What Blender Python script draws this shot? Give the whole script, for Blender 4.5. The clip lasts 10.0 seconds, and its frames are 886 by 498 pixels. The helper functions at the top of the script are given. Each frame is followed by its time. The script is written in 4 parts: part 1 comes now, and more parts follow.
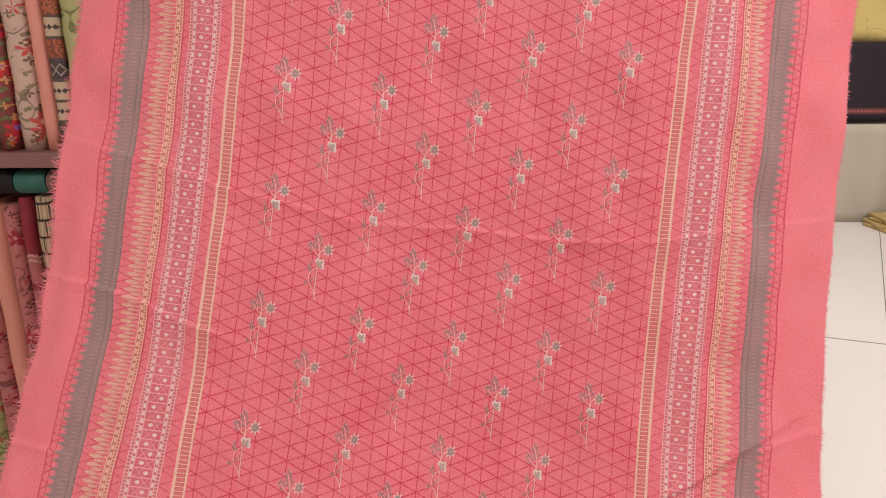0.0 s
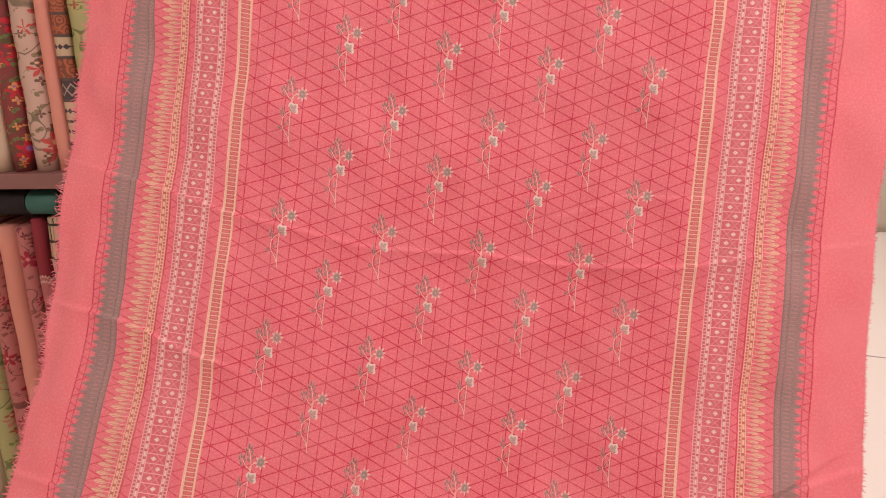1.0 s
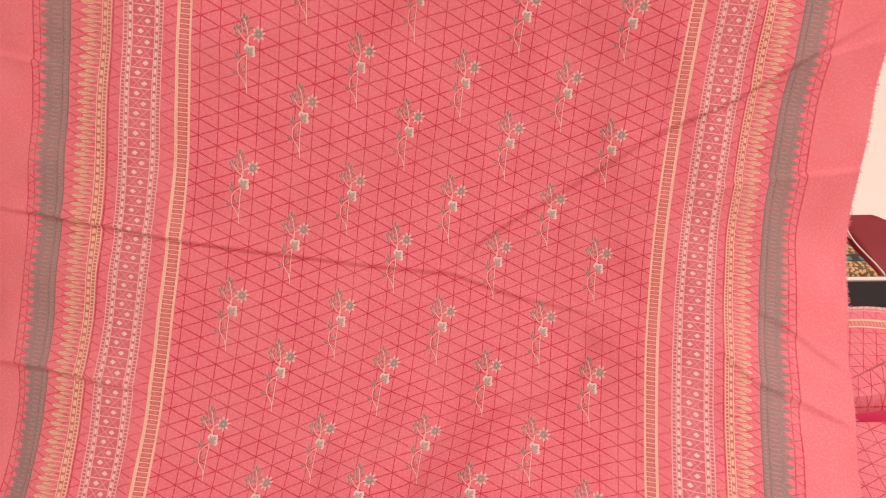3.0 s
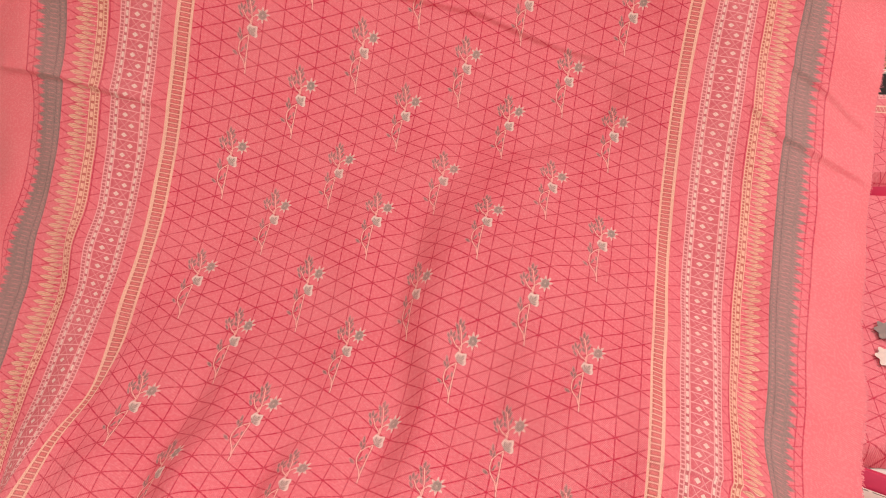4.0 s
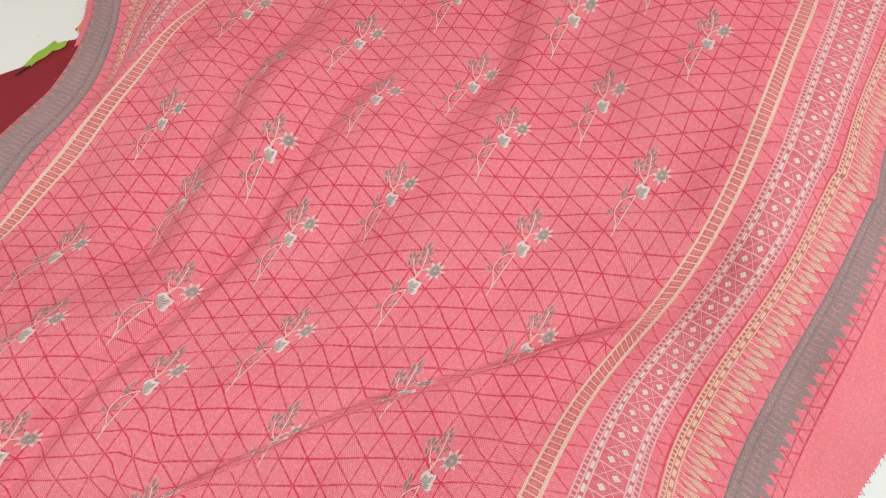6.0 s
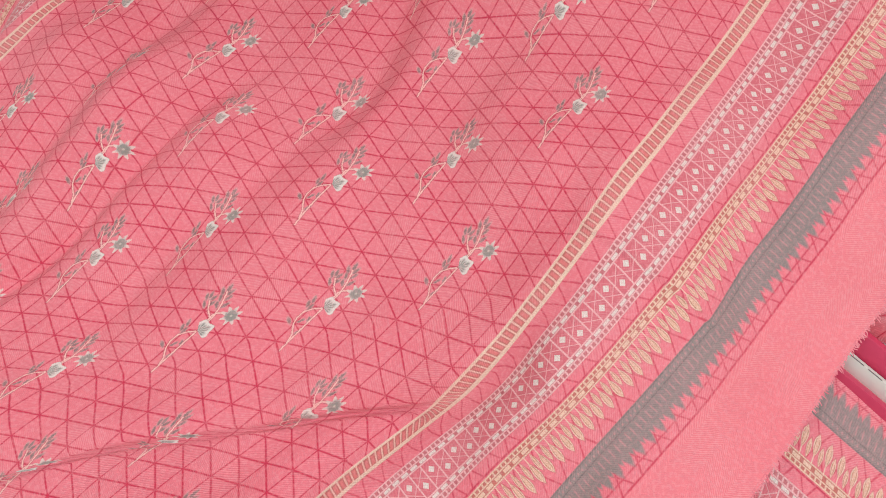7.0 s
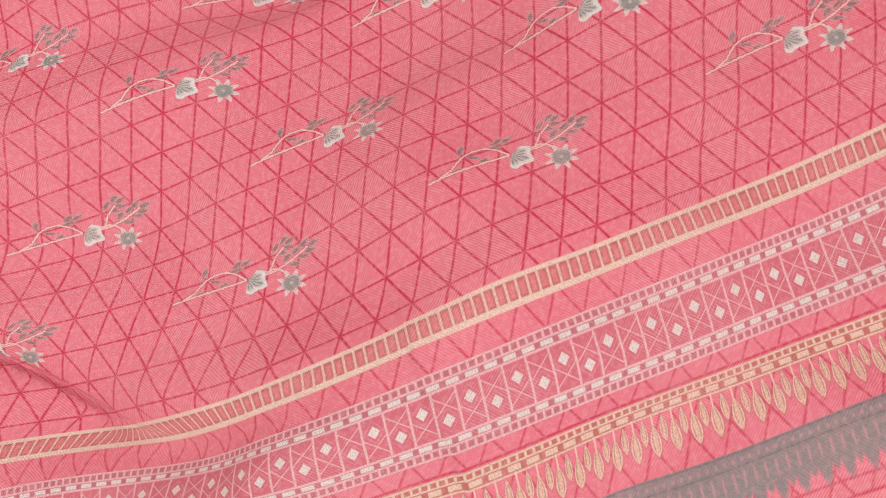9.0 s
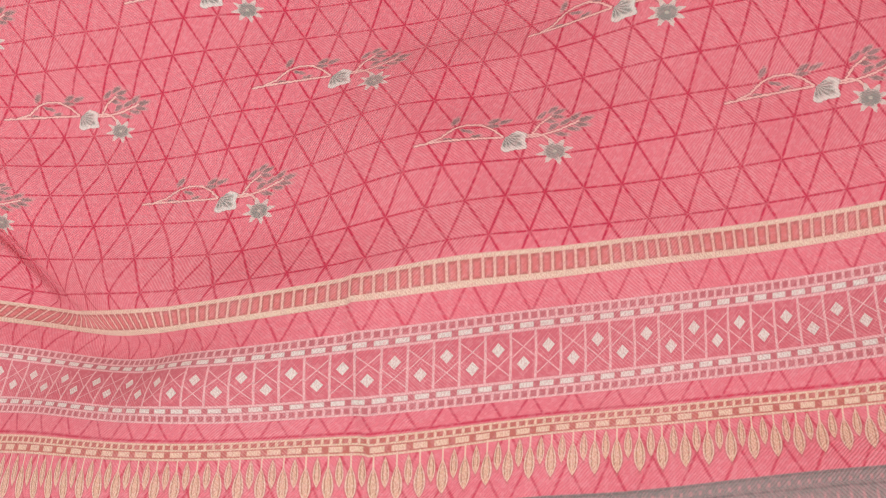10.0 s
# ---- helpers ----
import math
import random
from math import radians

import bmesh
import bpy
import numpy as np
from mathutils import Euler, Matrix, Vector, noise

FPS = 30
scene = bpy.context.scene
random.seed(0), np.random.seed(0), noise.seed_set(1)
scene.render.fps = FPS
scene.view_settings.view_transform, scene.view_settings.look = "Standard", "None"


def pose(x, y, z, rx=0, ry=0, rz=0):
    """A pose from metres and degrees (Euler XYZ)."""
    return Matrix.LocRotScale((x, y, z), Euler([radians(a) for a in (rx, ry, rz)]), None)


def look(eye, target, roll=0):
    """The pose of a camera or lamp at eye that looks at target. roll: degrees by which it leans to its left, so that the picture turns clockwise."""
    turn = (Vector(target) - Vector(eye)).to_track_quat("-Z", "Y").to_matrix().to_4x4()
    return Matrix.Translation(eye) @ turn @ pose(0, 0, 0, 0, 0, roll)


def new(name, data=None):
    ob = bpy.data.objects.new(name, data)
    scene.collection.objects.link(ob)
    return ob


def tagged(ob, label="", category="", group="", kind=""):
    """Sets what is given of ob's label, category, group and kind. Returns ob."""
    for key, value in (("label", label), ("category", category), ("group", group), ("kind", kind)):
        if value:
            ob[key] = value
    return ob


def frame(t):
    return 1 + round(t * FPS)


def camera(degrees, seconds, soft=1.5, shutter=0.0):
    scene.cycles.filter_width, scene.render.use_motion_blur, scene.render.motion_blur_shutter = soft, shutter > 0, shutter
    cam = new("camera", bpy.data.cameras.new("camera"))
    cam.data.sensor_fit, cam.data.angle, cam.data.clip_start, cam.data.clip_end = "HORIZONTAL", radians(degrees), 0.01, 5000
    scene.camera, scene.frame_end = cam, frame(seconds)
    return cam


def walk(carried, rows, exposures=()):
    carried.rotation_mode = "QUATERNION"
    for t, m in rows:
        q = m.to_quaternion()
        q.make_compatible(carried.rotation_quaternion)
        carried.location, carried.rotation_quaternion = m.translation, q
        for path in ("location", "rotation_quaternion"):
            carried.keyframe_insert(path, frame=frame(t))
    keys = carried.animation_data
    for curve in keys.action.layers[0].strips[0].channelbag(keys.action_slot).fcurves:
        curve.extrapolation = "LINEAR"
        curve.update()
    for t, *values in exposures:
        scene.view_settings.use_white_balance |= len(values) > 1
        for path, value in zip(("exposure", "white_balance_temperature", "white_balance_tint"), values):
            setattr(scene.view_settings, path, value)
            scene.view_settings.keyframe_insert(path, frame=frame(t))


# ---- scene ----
cam = camera(64.5, 10.0, soft=1.0)
PATH = [
    (0, (-0.0028, 0.0010, 0.9666), (0.0043, 1.9170, 0.3930), -0.10),
    (0.5, (0.0042, 0.0257, 0.9485), (-0.0146, 1.9564, 0.4270), -0.00),
    (1, (0.0151, 0.0500, 0.9794), (-0.0537, 1.9703, 0.4245), -0.82),
    (1.5, (0.0295, 0.0567, 0.9658), (-0.0537, 1.9165, 0.2349), -1.81),
    (2, (0.0043, 0.0525, 0.9054), (-0.0403, 1.7952, -0.0750), -1.66),
    (2.2, (-0.0109, 0.0610, 0.8896), (-0.0210, 1.7517, -0.1788), -1.06),
    (3.3, (-0.0516, 0.0124, 0.8008), (-0.0368, 1.4383, -0.6017), 0.70),
    (3.5, (-0.0662, 0.0022, 0.7925), (-0.0230, 1.3448, -0.6893), 2.57),
    (4, (-0.0693, -0.0732, 0.7070), (-0.0285, 1.1529, -0.8726), 4.91),
    (4.5, (-0.0809, -0.1353, 0.6463), (-0.0701, 0.9677, -1.0220), 5.55),
    (5, (-0.0787, -0.1873, 0.6023), (-0.1208, 0.6925, -1.1934), 4.74),
    (5.2, (-0.0767, -0.2140, 0.5888), (-0.1335, 0.5936, -1.2400), 5.37),
    (6.3, (0.0389, -0.1743, 0.6243), (-0.2929, 0.4855, -1.2343), -5.39),
    (6.5, (0.0912, -0.1161, 0.6191), (-0.3036, 0.4944, -1.2441), -7.84),
    (7, (0.1461, -0.0265, 0.5990), (-0.2009, 0.4870, -1.3025), -8.72),
    (7.5, (0.1342, 0.0619, 0.5609), (-0.1847, 0.4834, -1.3680), -10.06),
    (8, (0.1252, 0.1220, 0.5275), (-0.2294, 0.5316, -1.3978), -8.70),
    (8.5, (0.1488, 0.1519, 0.4766), (-0.1737, 0.4843, -1.4691), -4.13),
    (9, (0.1837, 0.1873, 0.4437), (-0.1758, 0.3086, -1.5199), -15.90),
    (9.5, (0.1998, 0.2235, 0.4293), (-0.1692, 0.2296, -1.5363), -24.20),
    (10, (0.2102, 0.2162, 0.4311), (-0.1801, 0.2298, -1.5304), -18.06),
]
EXPOSURES = [(0.0, 0.15, 6250, 11), (0.4, 0.15, 6850, 20), (2.0, 0.16, 7100, 24), (3.5, 0.20, 7250, 23), (4.5, 0.14, 7300, 27), (4.9, 0.17, 6300, 7),
             (5.2, 0.18, 5950, 1), (6.5, 0.23, 5300, -11), (8.0, 0.24, 5280, -10), (10.0, 0.16, 5500, -7)]
walk(cam, [(t, look(eye, target, roll)) for t, eye, target, roll in PATH], EXPOSURES)

# ---- light ----
world = bpy.data.worlds.new("shop_air")
scene.world = world
world.use_nodes = True
world.node_tree.nodes["Background"].inputs[0].default_value = (1.0, 0.96, 0.93, 1)
world.node_tree.nodes["Background"].inputs[1].default_value = 0.22


def added_lamp(x, y, z, w, h, watts):
    data = bpy.data.lights.new("added_lamp", "AREA")
    data.shape, data.size, data.size_y, data.energy, data.color = "RECTANGLE", w, h, watts, (1.0, 0.965, 0.93)
    ob = new("added_lamp", data)
    ob.matrix_world = pose(x, y, z)


# unseen area lamps, added overhead: key from the right, left fill, far-end fill
added_lamp(1.5, 0.1, 2.78, 1.2, 0.3, 38)
added_lamp(-0.9, -0.9, 2.78, 1.2, 0.3, 30)
added_lamp(1.6, 2.4, 2.78, 1.2, 0.3, 34)


# ---- node arithmetic ----
class Nodes:
    """A material's node tree with arithmetic on its sockets."""

    def __init__(self, name):
        self.mat = bpy.data.materials.new(name)
        self.mat.use_nodes = True
        self.tree = self.mat.node_tree
        self.bsdf = self.tree.nodes["Principled BSDF"]

    def put(self, node, slot, value):
        if isinstance(value, Val):
            self.tree.links.new(value.s, node.inputs[slot])
        elif isinstance(value, bpy.types.NodeSocket):
            self.tree.links.new(value, node.inputs[slot])
        else:
            node.inputs[slot].default_value = value

    def math(self, op, *args, clamp=False):
        n = self.tree.nodes.new("ShaderNodeMath")
        n.operation, n.use_clamp = op, clamp
        for i, a in enumerate(args):
            self.put(n, i, a)
        return Val(self, n.outputs[0])

    def vmath(self, op, *args, value=False):
        n = self.tree.nodes.new("ShaderNodeVectorMath")
        n.operation = op
        for i, a in enumerate(args):
            if op == "SCALE" and i == 1:
                self.put(n, 3, a)
            else:
                self.put(n, i, a)
        return Val(self, n.outputs[1 if value else 0])

    def node(self, kind, **ins):
        n = self.tree.nodes.new(kind)
        for k, v in ins.items():
            self.put(n, k, v)
        return n

    def mix(self, fac, a, b):
        n = self.tree.nodes.new("ShaderNodeMix")
        n.data_type = "RGBA"
        self.put(n, 0, fac)
        for slot, c in ((6, a), (7, b)):
            self.put(n, slot, (*c, 1) if isinstance(c, tuple) else c)
        return Val(self, n.outputs[2])

    def noise(self, vec, scale, detail=3.0, rough=0.5):
        n = self.node("ShaderNodeTexNoise", Scale=scale, Detail=detail, Roughness=rough)
        if vec is not None:
            self.put(n, "Vector", vec)
        return Val(self, n.outputs[0])

    def bump(self, height, strength, distance):
        n = self.node("ShaderNodeBump", Strength=strength, Distance=distance, Height=height)
        self.tree.links.new(n.outputs[0], self.bsdf.inputs["Normal"])

    def finish(self, colour, rough, **more):
        self.put(self.bsdf, "Base Color", (*colour, 1) if isinstance(colour, tuple) else colour)
        self.put(self.bsdf, "Roughness", rough)
        for k, v in more.items():
            self.put(self.bsdf, k.replace("_", " "), v)
        return self.mat


class Val:
    def __init__(self, t, s):
        self.t, self.s = t, s

    def __add__(self, o): return self.t.math("ADD", self, o)
    def __radd__(self, o): return self.t.math("ADD", self, o)
    def __sub__(self, o): return self.t.math("SUBTRACT", self, o)
    def __rsub__(self, o): return self.t.math("SUBTRACT", o, self)
    def __mul__(self, o): return self.t.math("MULTIPLY", self, o)
    def __rmul__(self, o): return self.t.math("MULTIPLY", self, o)
    def __truediv__(self, o): return self.t.math("DIVIDE", self, o)
    def abs(self): return self.t.math("ABSOLUTE", self)
    def min(self, o): return self.t.math("MINIMUM", self, o)
    def max(self, o): return self.t.math("MAXIMUM", self, o)
    def fract(self): return self.t.math("FRACT", self)
    def round(self): return self.t.math("ROUND", self)
    def sin(self): return self.t.math("SINE", self)
    def clamp(self): return self.t.math("ADD", self, 0.0, clamp=True)

    def wrap(self, period):
        """Signed distance to the nearest multiple of period."""
        return self - (self / period).round() * period

    def below(self, edge, soft):
        """1 below edge, 0 above, with a soft step."""
        return self.t.math("MULTIPLY_ADD", self, -1.0 / soft, edge / soft + 0.5, clamp=True)

    def above(self, edge, soft):
        return self.t.math("MULTIPLY_ADD", self, 1.0 / soft, -edge / soft + 0.5, clamp=True)

    def within(self, a, b, soft):
        return self.above(a, soft) * self.below(b, soft)


# ---- the printed cloth ----
D, V = 0.133, 0.162        # the sprigs' spacing across and along, in metres
CRIMSON = (0.56, 0.012, 0.06)
CREAM, GREY_INK = (0.85, 0.58, 0.45), (0.265, 0.215, 0.205)


def capsule(t, p, a, b):
    """Distance from p to the stroke a-b."""
    d = (b[0] - a[0], b[1] - a[1], 0.0)
    q = t.vmath("SUBTRACT", p, (a[0], a[1], 0.0))
    k = d[0] ** 2 + d[1] ** 2
    h = t.vmath("DOT_PRODUCT", q, (d[0] / k, d[1] / k, 0.0), value=True).clamp()
    return t.vmath("DISTANCE", q, t.vmath("SCALE", d, h), value=True)


def ellipse(t, p, c, turn, a, b):
    """Below 1 inside an ellipse at c, its long half axis a turned by degrees."""
    s, k = math.sin(radians(turn)), math.cos(radians(turn))
    q = t.vmath("SUBTRACT", p, (c[0], c[1], 0.0))
    x = t.vmath("DOT_PRODUCT", q, (k / a, s / a, 0.0), value=True)
    y = t.vmath("DOT_PRODUCT", q, (-s / b, k / b, 0.0), value=True)
    return t.math("SQRT", x * x + y * y)


def stroke(t, p, points, r):
    d = None
    for a, b in zip(points, points[1:]):
        e = capsule(t, p, a, b)
        d = e if d is None else d.min(e)
    return d - r


def sprig(t, u, v, base):
    """The flower sprig, on a field of staggered columns. Its own unit is about a quarter of a millimetre."""
    j = ((u / D - 0.25) * 2.0).round()
    odd = (j * 0.5).fract() * 2.0
    lu = u - (j * 0.5 + 0.25) * D
    lv = (v - (V / 16) - odd * (V / 2 - V / 16)).wrap(V)
    x = lu * 3805.0 - lv * 272.0
    y = lu * 564.0 + lv * 3235.0
    n = t.node("ShaderNodeCombineXYZ", X=x, Y=y)
    p = Val(t, n.outputs[0])
    rough = t.node("ShaderNodeTexNoise", Vector=p, Scale=0.16, Detail=2.0).outputs["Color"]
    p = t.vmath("ADD", p, t.vmath("SCALE", t.vmath("SUBTRACT", rough, (0.5, 0.5, 0.5)), 6.0))
    brush = t.noise(p, 0.35, 2.0)
    hatch = t.noise(t.vmath("MULTIPLY", p, (0.42, 0.10, 1.0)), 1.0, 2.0)
    col = base
    stem = stroke(t, p, [(-22, 150), (-22, 105), (-18, 45), (-13, 3)], 2.2)
    stem = stem.min(stroke(t, p, [(-24, 128), (-30, 106), (-51, 76), (-56, 54), (-51, 30), (-37, 15), (-14, 2)], 1.9))
    stem = stem.min(stroke(t, p, [(-9, -30), (-8, -55), (2, -68), (18, -73)], 2.2))
    stem = stem.min(stroke(t, p, [(-5, -30), (-2, -58), (-6, -92), (-15, -131)], 2.0))
    stem = stem.min(stroke(t, p, [(-8, -46), (-30, -68), (-43, -90)], 1.8))
    leaf = None
    for cx, cy, turn, a, b in ((-52, -12, 78, 12, 4.5), (-57, 6, 65, 11, 5), (-46, 12, 105, 11, 4.5), (-40, 58, 120, 10, 4), (-70, 70, 40, 12, 5),
                               (-23, 92, 110, 10, 4), (-24, 46, 80, 9, 4), (-58, -98, 62, 11, 4.5), (-49, -105, 80, 12, 4.5), (-38, -101, 112, 11, 4.5),
                               (-50, -76, 55, 11, 4.5), (-32, -86, 112, 11, 4.5), (-17, -88, 62, 11, 4.5), (5, -96, 118, 12, 4.5), (-21, -110, 66, 12, 4.5),
                               (0, -118, 112, 11, 4.5), (-27, -128, 62, 12, 5), (-16, -143, 88, 13, 5.5), (-5, -134, 110, 12, 5)):
        e = ellipse(t, p, (cx, cy), turn, a, b)
        leaf = e if leaf is None else leaf.min(e)
    shade = leaf + (hatch - 0.5) * 2.2
    col = t.mix(leaf.below(1.2, 0.8) * 0.85, col, t.mix(shade.below(0.95, 0.6), (0.62, 0.37, 0.35), (0.19, 0.165, 0.15)))
    col = t.mix((stem + (brush - 0.5) * 2.5).below(2.4, 1.6) * 0.45, col, (0.36, 0.09, 0.11))
    col = t.mix(stem.below(0.0, 1.2), col, (0.88, 0.50, 0.45))

    def polar(cx, cy):
        q = t.vmath("SUBTRACT", p, (cx, cy, 0.0))
        s = t.node("ShaderNodeSeparateXYZ", Vector=q)
        qx, qy = Val(t, s.outputs[0]), Val(t, s.outputs[1])
        return t.vmath("LENGTH", q, value=True), t.math("ARCTAN2", qy, qx)

    # fan-shaped bloom: base lower left, petals towards the upper right
    r, a = polar(-12, -1)
    turned = (a + 0.77).abs()
    rim = 41.0 + (a * 7.0).sin() * 3.0 - turned * 8.0
    fan = (r - rim).below(0.0, 2.0) * turned.below(1.3, 0.1)
    ray = ((a * 17.0 + hatch * 5.0).sin() * 0.5 + 0.5) * (r - rim).below(-9.0, 9.0)
    petal = t.mix((ray * 0.55 + (r - rim).below(-11.0, 8.0) * 0.42 + (brush - 0.5) * 0.5).clamp(), (0.81, 0.69, 0.645), (0.25, 0.225, 0.20))
    col = t.mix(fan, col, petal)
    col = t.mix((r - rim).abs().below(1.0, 1.5) * turned.below(1.3, 0.1) * 0.35, col, (0.40, 0.18, 0.17))
    # star bloom with eight pale petals round a grey heart
    r, a = polar(41, -74)
    k = (r - 17.0) / 16.0
    petals = (a.wrap(math.pi / 4).abs() * r - (1.0 - k * k) * 5.2).below(0.0, 2.0) * r.below(33.0, 2.0)
    star = petals.max(r.below(18.0, 2.0))
    heart = (r + (hatch - 0.5) * 16.0).below(17.5, 6.0)
    bloom = t.mix(heart, (0.76, 0.57, 0.53), (0.30, 0.27, 0.245))
    bloom = t.mix(r.below(3.5, 2.0) * 0.6, bloom, (0.7, 0.6, 0.5))
    return t.mix(star, col, bloom)


def cloth_material(name, weave=1.0, sprigs=True):
    """Pink twill with a printed net of triangles, flower sprigs and a broad border along both edges."""
    t = Nodes(name)
    uv = t.node("ShaderNodeUVMap")
    sep = t.node("ShaderNodeSeparateXYZ", Vector=uv.outputs[0])
    u, v = Val(t, sep.outputs[0]), Val(t, sep.outputs[1])
    pos = uv.outputs[0]
    wob = t.noise(pos, 90.0, 1.0)
    w = u.abs() / D
    plain_rim = w.above(3.61, 0.02)
    ground = t.mix(t.noise(pos, 14.0, 3.0), (0.735, 0.138, 0.186), (0.805, 0.186, 0.240))
    col = t.mix(plain_rim, ground, t.mix(t.noise(pos, 9.0, 3.0), (0.79, 0.158, 0.198), (0.85, 0.205, 0.250)))
    col = t.mix(t.noise(pos, 700.0, 2.0) * 0.35, col, (0.86, 0.30, 0.34))

    # triangle net
    soft = 0.0007
    a, b = u / (D / 6), (v - 0.004) / (V / 16)
    d1 = u.wrap(D / 6).abs()
    d2 = (b + a).wrap(2.0).abs() * (V / 16 * 0.8)
    d3 = (b - a).wrap(2.0).abs() * (V / 16 * 0.8)
    half = wob * 0.0004 + 0.00036
    straight = (d1 - half).below(0.0, soft) * 0.94
    slanted = (d2.min(d3) - half).below(0.0, soft) * 0.95
    field = w.below(2.24, 0.01)
    gaps = w.within(2.367, 2.49, 0.008).max(w.within(2.857, 2.946, 0.008)).max(w.within(3.03, 3.29, 0.008)).max(w.within(3.44, 3.605, 0.008))
    net = (straight * field).max(slanted * field.max(gaps * 0.72))
    net = net.max((w - 3.605).abs().below(0.006, 0.008) * 0.85).max((w - 3.537).abs().below(0.005, 0.008) * 0.7).max((w - 2.946).abs().below(0.006, 0.008) * 0.85)
    col = t.mix(net, col, CRIMSON)
    if sprigs:
        col = sprig_on(t, u, v, col, field * w.below(2.0, 0.02))

    # ladder
    ladder = w.within(2.24, 2.367, 0.007)
    rung_at = v.wrap(0.00576).abs()
    rung = rung_at.below(0.0007, 0.0006)
    solid = w.below(2.259, 0.007).max(w.above(2.340, 0.007))
    # shade of the raised rails and rungs, painted as darker edges beside them
    dark = rung_at.below(0.0016, 0.0010).max(w.below(2.272, 0.010)).max(w.above(2.330, 0.010))
    inner = t.mix(dark * 0.75, (0.72, 0.190, 0.190), (0.44, 0.125, 0.105))
    inner = t.mix(rung, inner, (0.86, 0.47, 0.40))
    col = t.mix(ladder, col, t.mix(solid, inner, CREAM))
    thread = ladder * solid.max(rung)

    # white lattice band, mirrored about its middle
    middle = 2.6745
    m = (w - middle).abs()
    band = m.below(0.186, 0.006)
    bar = (m - 0.1815).abs().below(0.0055, 0.006).max((m - 0.143).abs().below(0.0050, 0.006)).max((m - 0.104).abs().below(0.0055, 0.006))
    small = m.within(0.145, 0.180, 0.006) * v.wrap(0.0044).abs().below(0.0007, 0.0007)
    dash = m.within(0.1125, 0.1345, 0.006) * v.wrap(0.00985).abs().below(0.0033, 0.0007)
    panel = m.below(0.102, 0.006)
    cell = 0.0121
    vs = v - 0.0035
    side = 1.0 - ((vs / cell).round() * 0.5).fract() * 4.0
    across = (w - middle) * D
    lv = vs.wrap(cell).abs()
    lozenge = (lv * 1.29 + (across - side * 0.00425).abs()).below(0.0040, 0.0007)
    post = (vs + cell / 2).wrap(cell).abs().below(0.0006, 0.0006)
    cross = (lv - (across + side * 0.0048).abs()).abs().below(0.0005, 0.0006)
    ring = (lv * 1.29 + (across - side * 0.00425).abs() - 0.0068).abs().below(0.00025, 0.0005)
    fine = post.max(cross * 0.85).max(ring * 0.35) * panel
    white = bar.max(small * 0.95).max(fine)
    strip = t.mix(m.above(0.104, 0.006) * 0.7, (0.66, 0.145, 0.185), (0.50, 0.150, 0.165))
    strip = t.mix(white, strip, (0.87, 0.45, 0.47))
    strip = t.mix(dash.max(lozenge * panel), strip, (0.82, 0.68, 0.64))
    col = t.mix(band, col, strip)
    thread = thread.max(band * white.max(dash).max(lozenge * panel))

    # cream band with two rows of leaf shapes
    cream = w.within(2.958, 3.041, 0.006)
    bar = (w - 2.963).abs().below(0.0050, 0.006).max((w - 2.993).abs().below(0.0040, 0.005)).max((w - 3.037).abs().below(0.0050, 0.006))
    small = w.within(2.965, 2.992, 0.006) * v.wrap(0.0044).abs().below(0.0007, 0.0007)
    dash = w.within(3.002, 3.026, 0.006) * v.wrap(0.00985).abs().below(0.0033, 0.0007)
    stitched = bar.max(small).max(dash)
    col = t.mix(cream, col, t.mix(stitched, (0.54, 0.150, 0.125), (0.84, 0.54, 0.40)))
    thread = thread.max(cream * stitched)

    def leaves(col, shift, a0, a1, half, stalk):
        x = (v + shift).wrap(0.01065).abs()
        s = ((w - a0) / (a1 - a0)).clamp()
        bulge = (s * (1.0 - s) * (s * 0.5 + 0.75) * 4.0) * half
        body = (x - bulge).below(0.0, 0.0006) * w.within(a0, a1, 0.004)
        inner = (x - bulge * 0.58).abs().below(0.00030, 0.0004) * w.within(a0 + 0.02, a1 - 0.03, 0.01)
        edge = (x - bulge * 0.80).above(0.0, 0.0006)
        # shade of the raised leaf thread, painted as a brownish outline
        leaf_shade = (x - bulge).below(0.0007, 0.0008) * w.within(a0, a1 + 0.01, 0.008)
        tone = t.mix(edge, (0.80, 0.46, 0.33), (0.88, 0.60, 0.48))
        tone = t.mix(inner * 0.8, tone, (0.46, 0.20, 0.12))
        col = t.mix(leaf_shade * 0.4, col, (0.46, 0.12, 0.10))
        col = t.mix(w.within(3.03, a0 + 0.01, 0.004) * x.below(0.0004, 0.0005) * stalk, col, (0.86, 0.56, 0.44))
        return t.mix(body, col, tone), body

    col, one = leaves(col, 0.00135, 3.046, 3.163, 0.0018, 0.0)
    col, two = leaves(col, -0.0040, 3.080, 3.218, 0.0026, 1.0)
    thread = thread.max(one).max(two)

    # grey lace with pointed teeth
    vw = v + t.noise(pos, 180.0, 1.0) * 0.0012

    def teeth(shift, start, reach, half):
        x = (vw + shift).wrap(0.0110).abs() / half
        x = x * x * 0.6 + x * 0.4
        return (x + ((w - start) / reach)).below(1.0, 0.38) * w.above(start, 0.005)

    lace = w.within(3.287, 3.455, 0.006).max(teeth(0.0, 3.43, 0.105, 0.0046)).max(teeth(0.0055, 3.42, 0.070, 0.0034))
    slit = vw.wrap(0.0055).abs().below(0.0006, 0.0007) * w.within(3.365, 3.425, 0.02)
    pick = v.wrap(0.0044).abs().below(0.0007, 0.0007) * (w - 3.322).abs().below(0.008, 0.006)
    ribs = ((v - w * 0.05) * (2 * math.pi / 0.0016)).sin() * 0.5 + 0.5
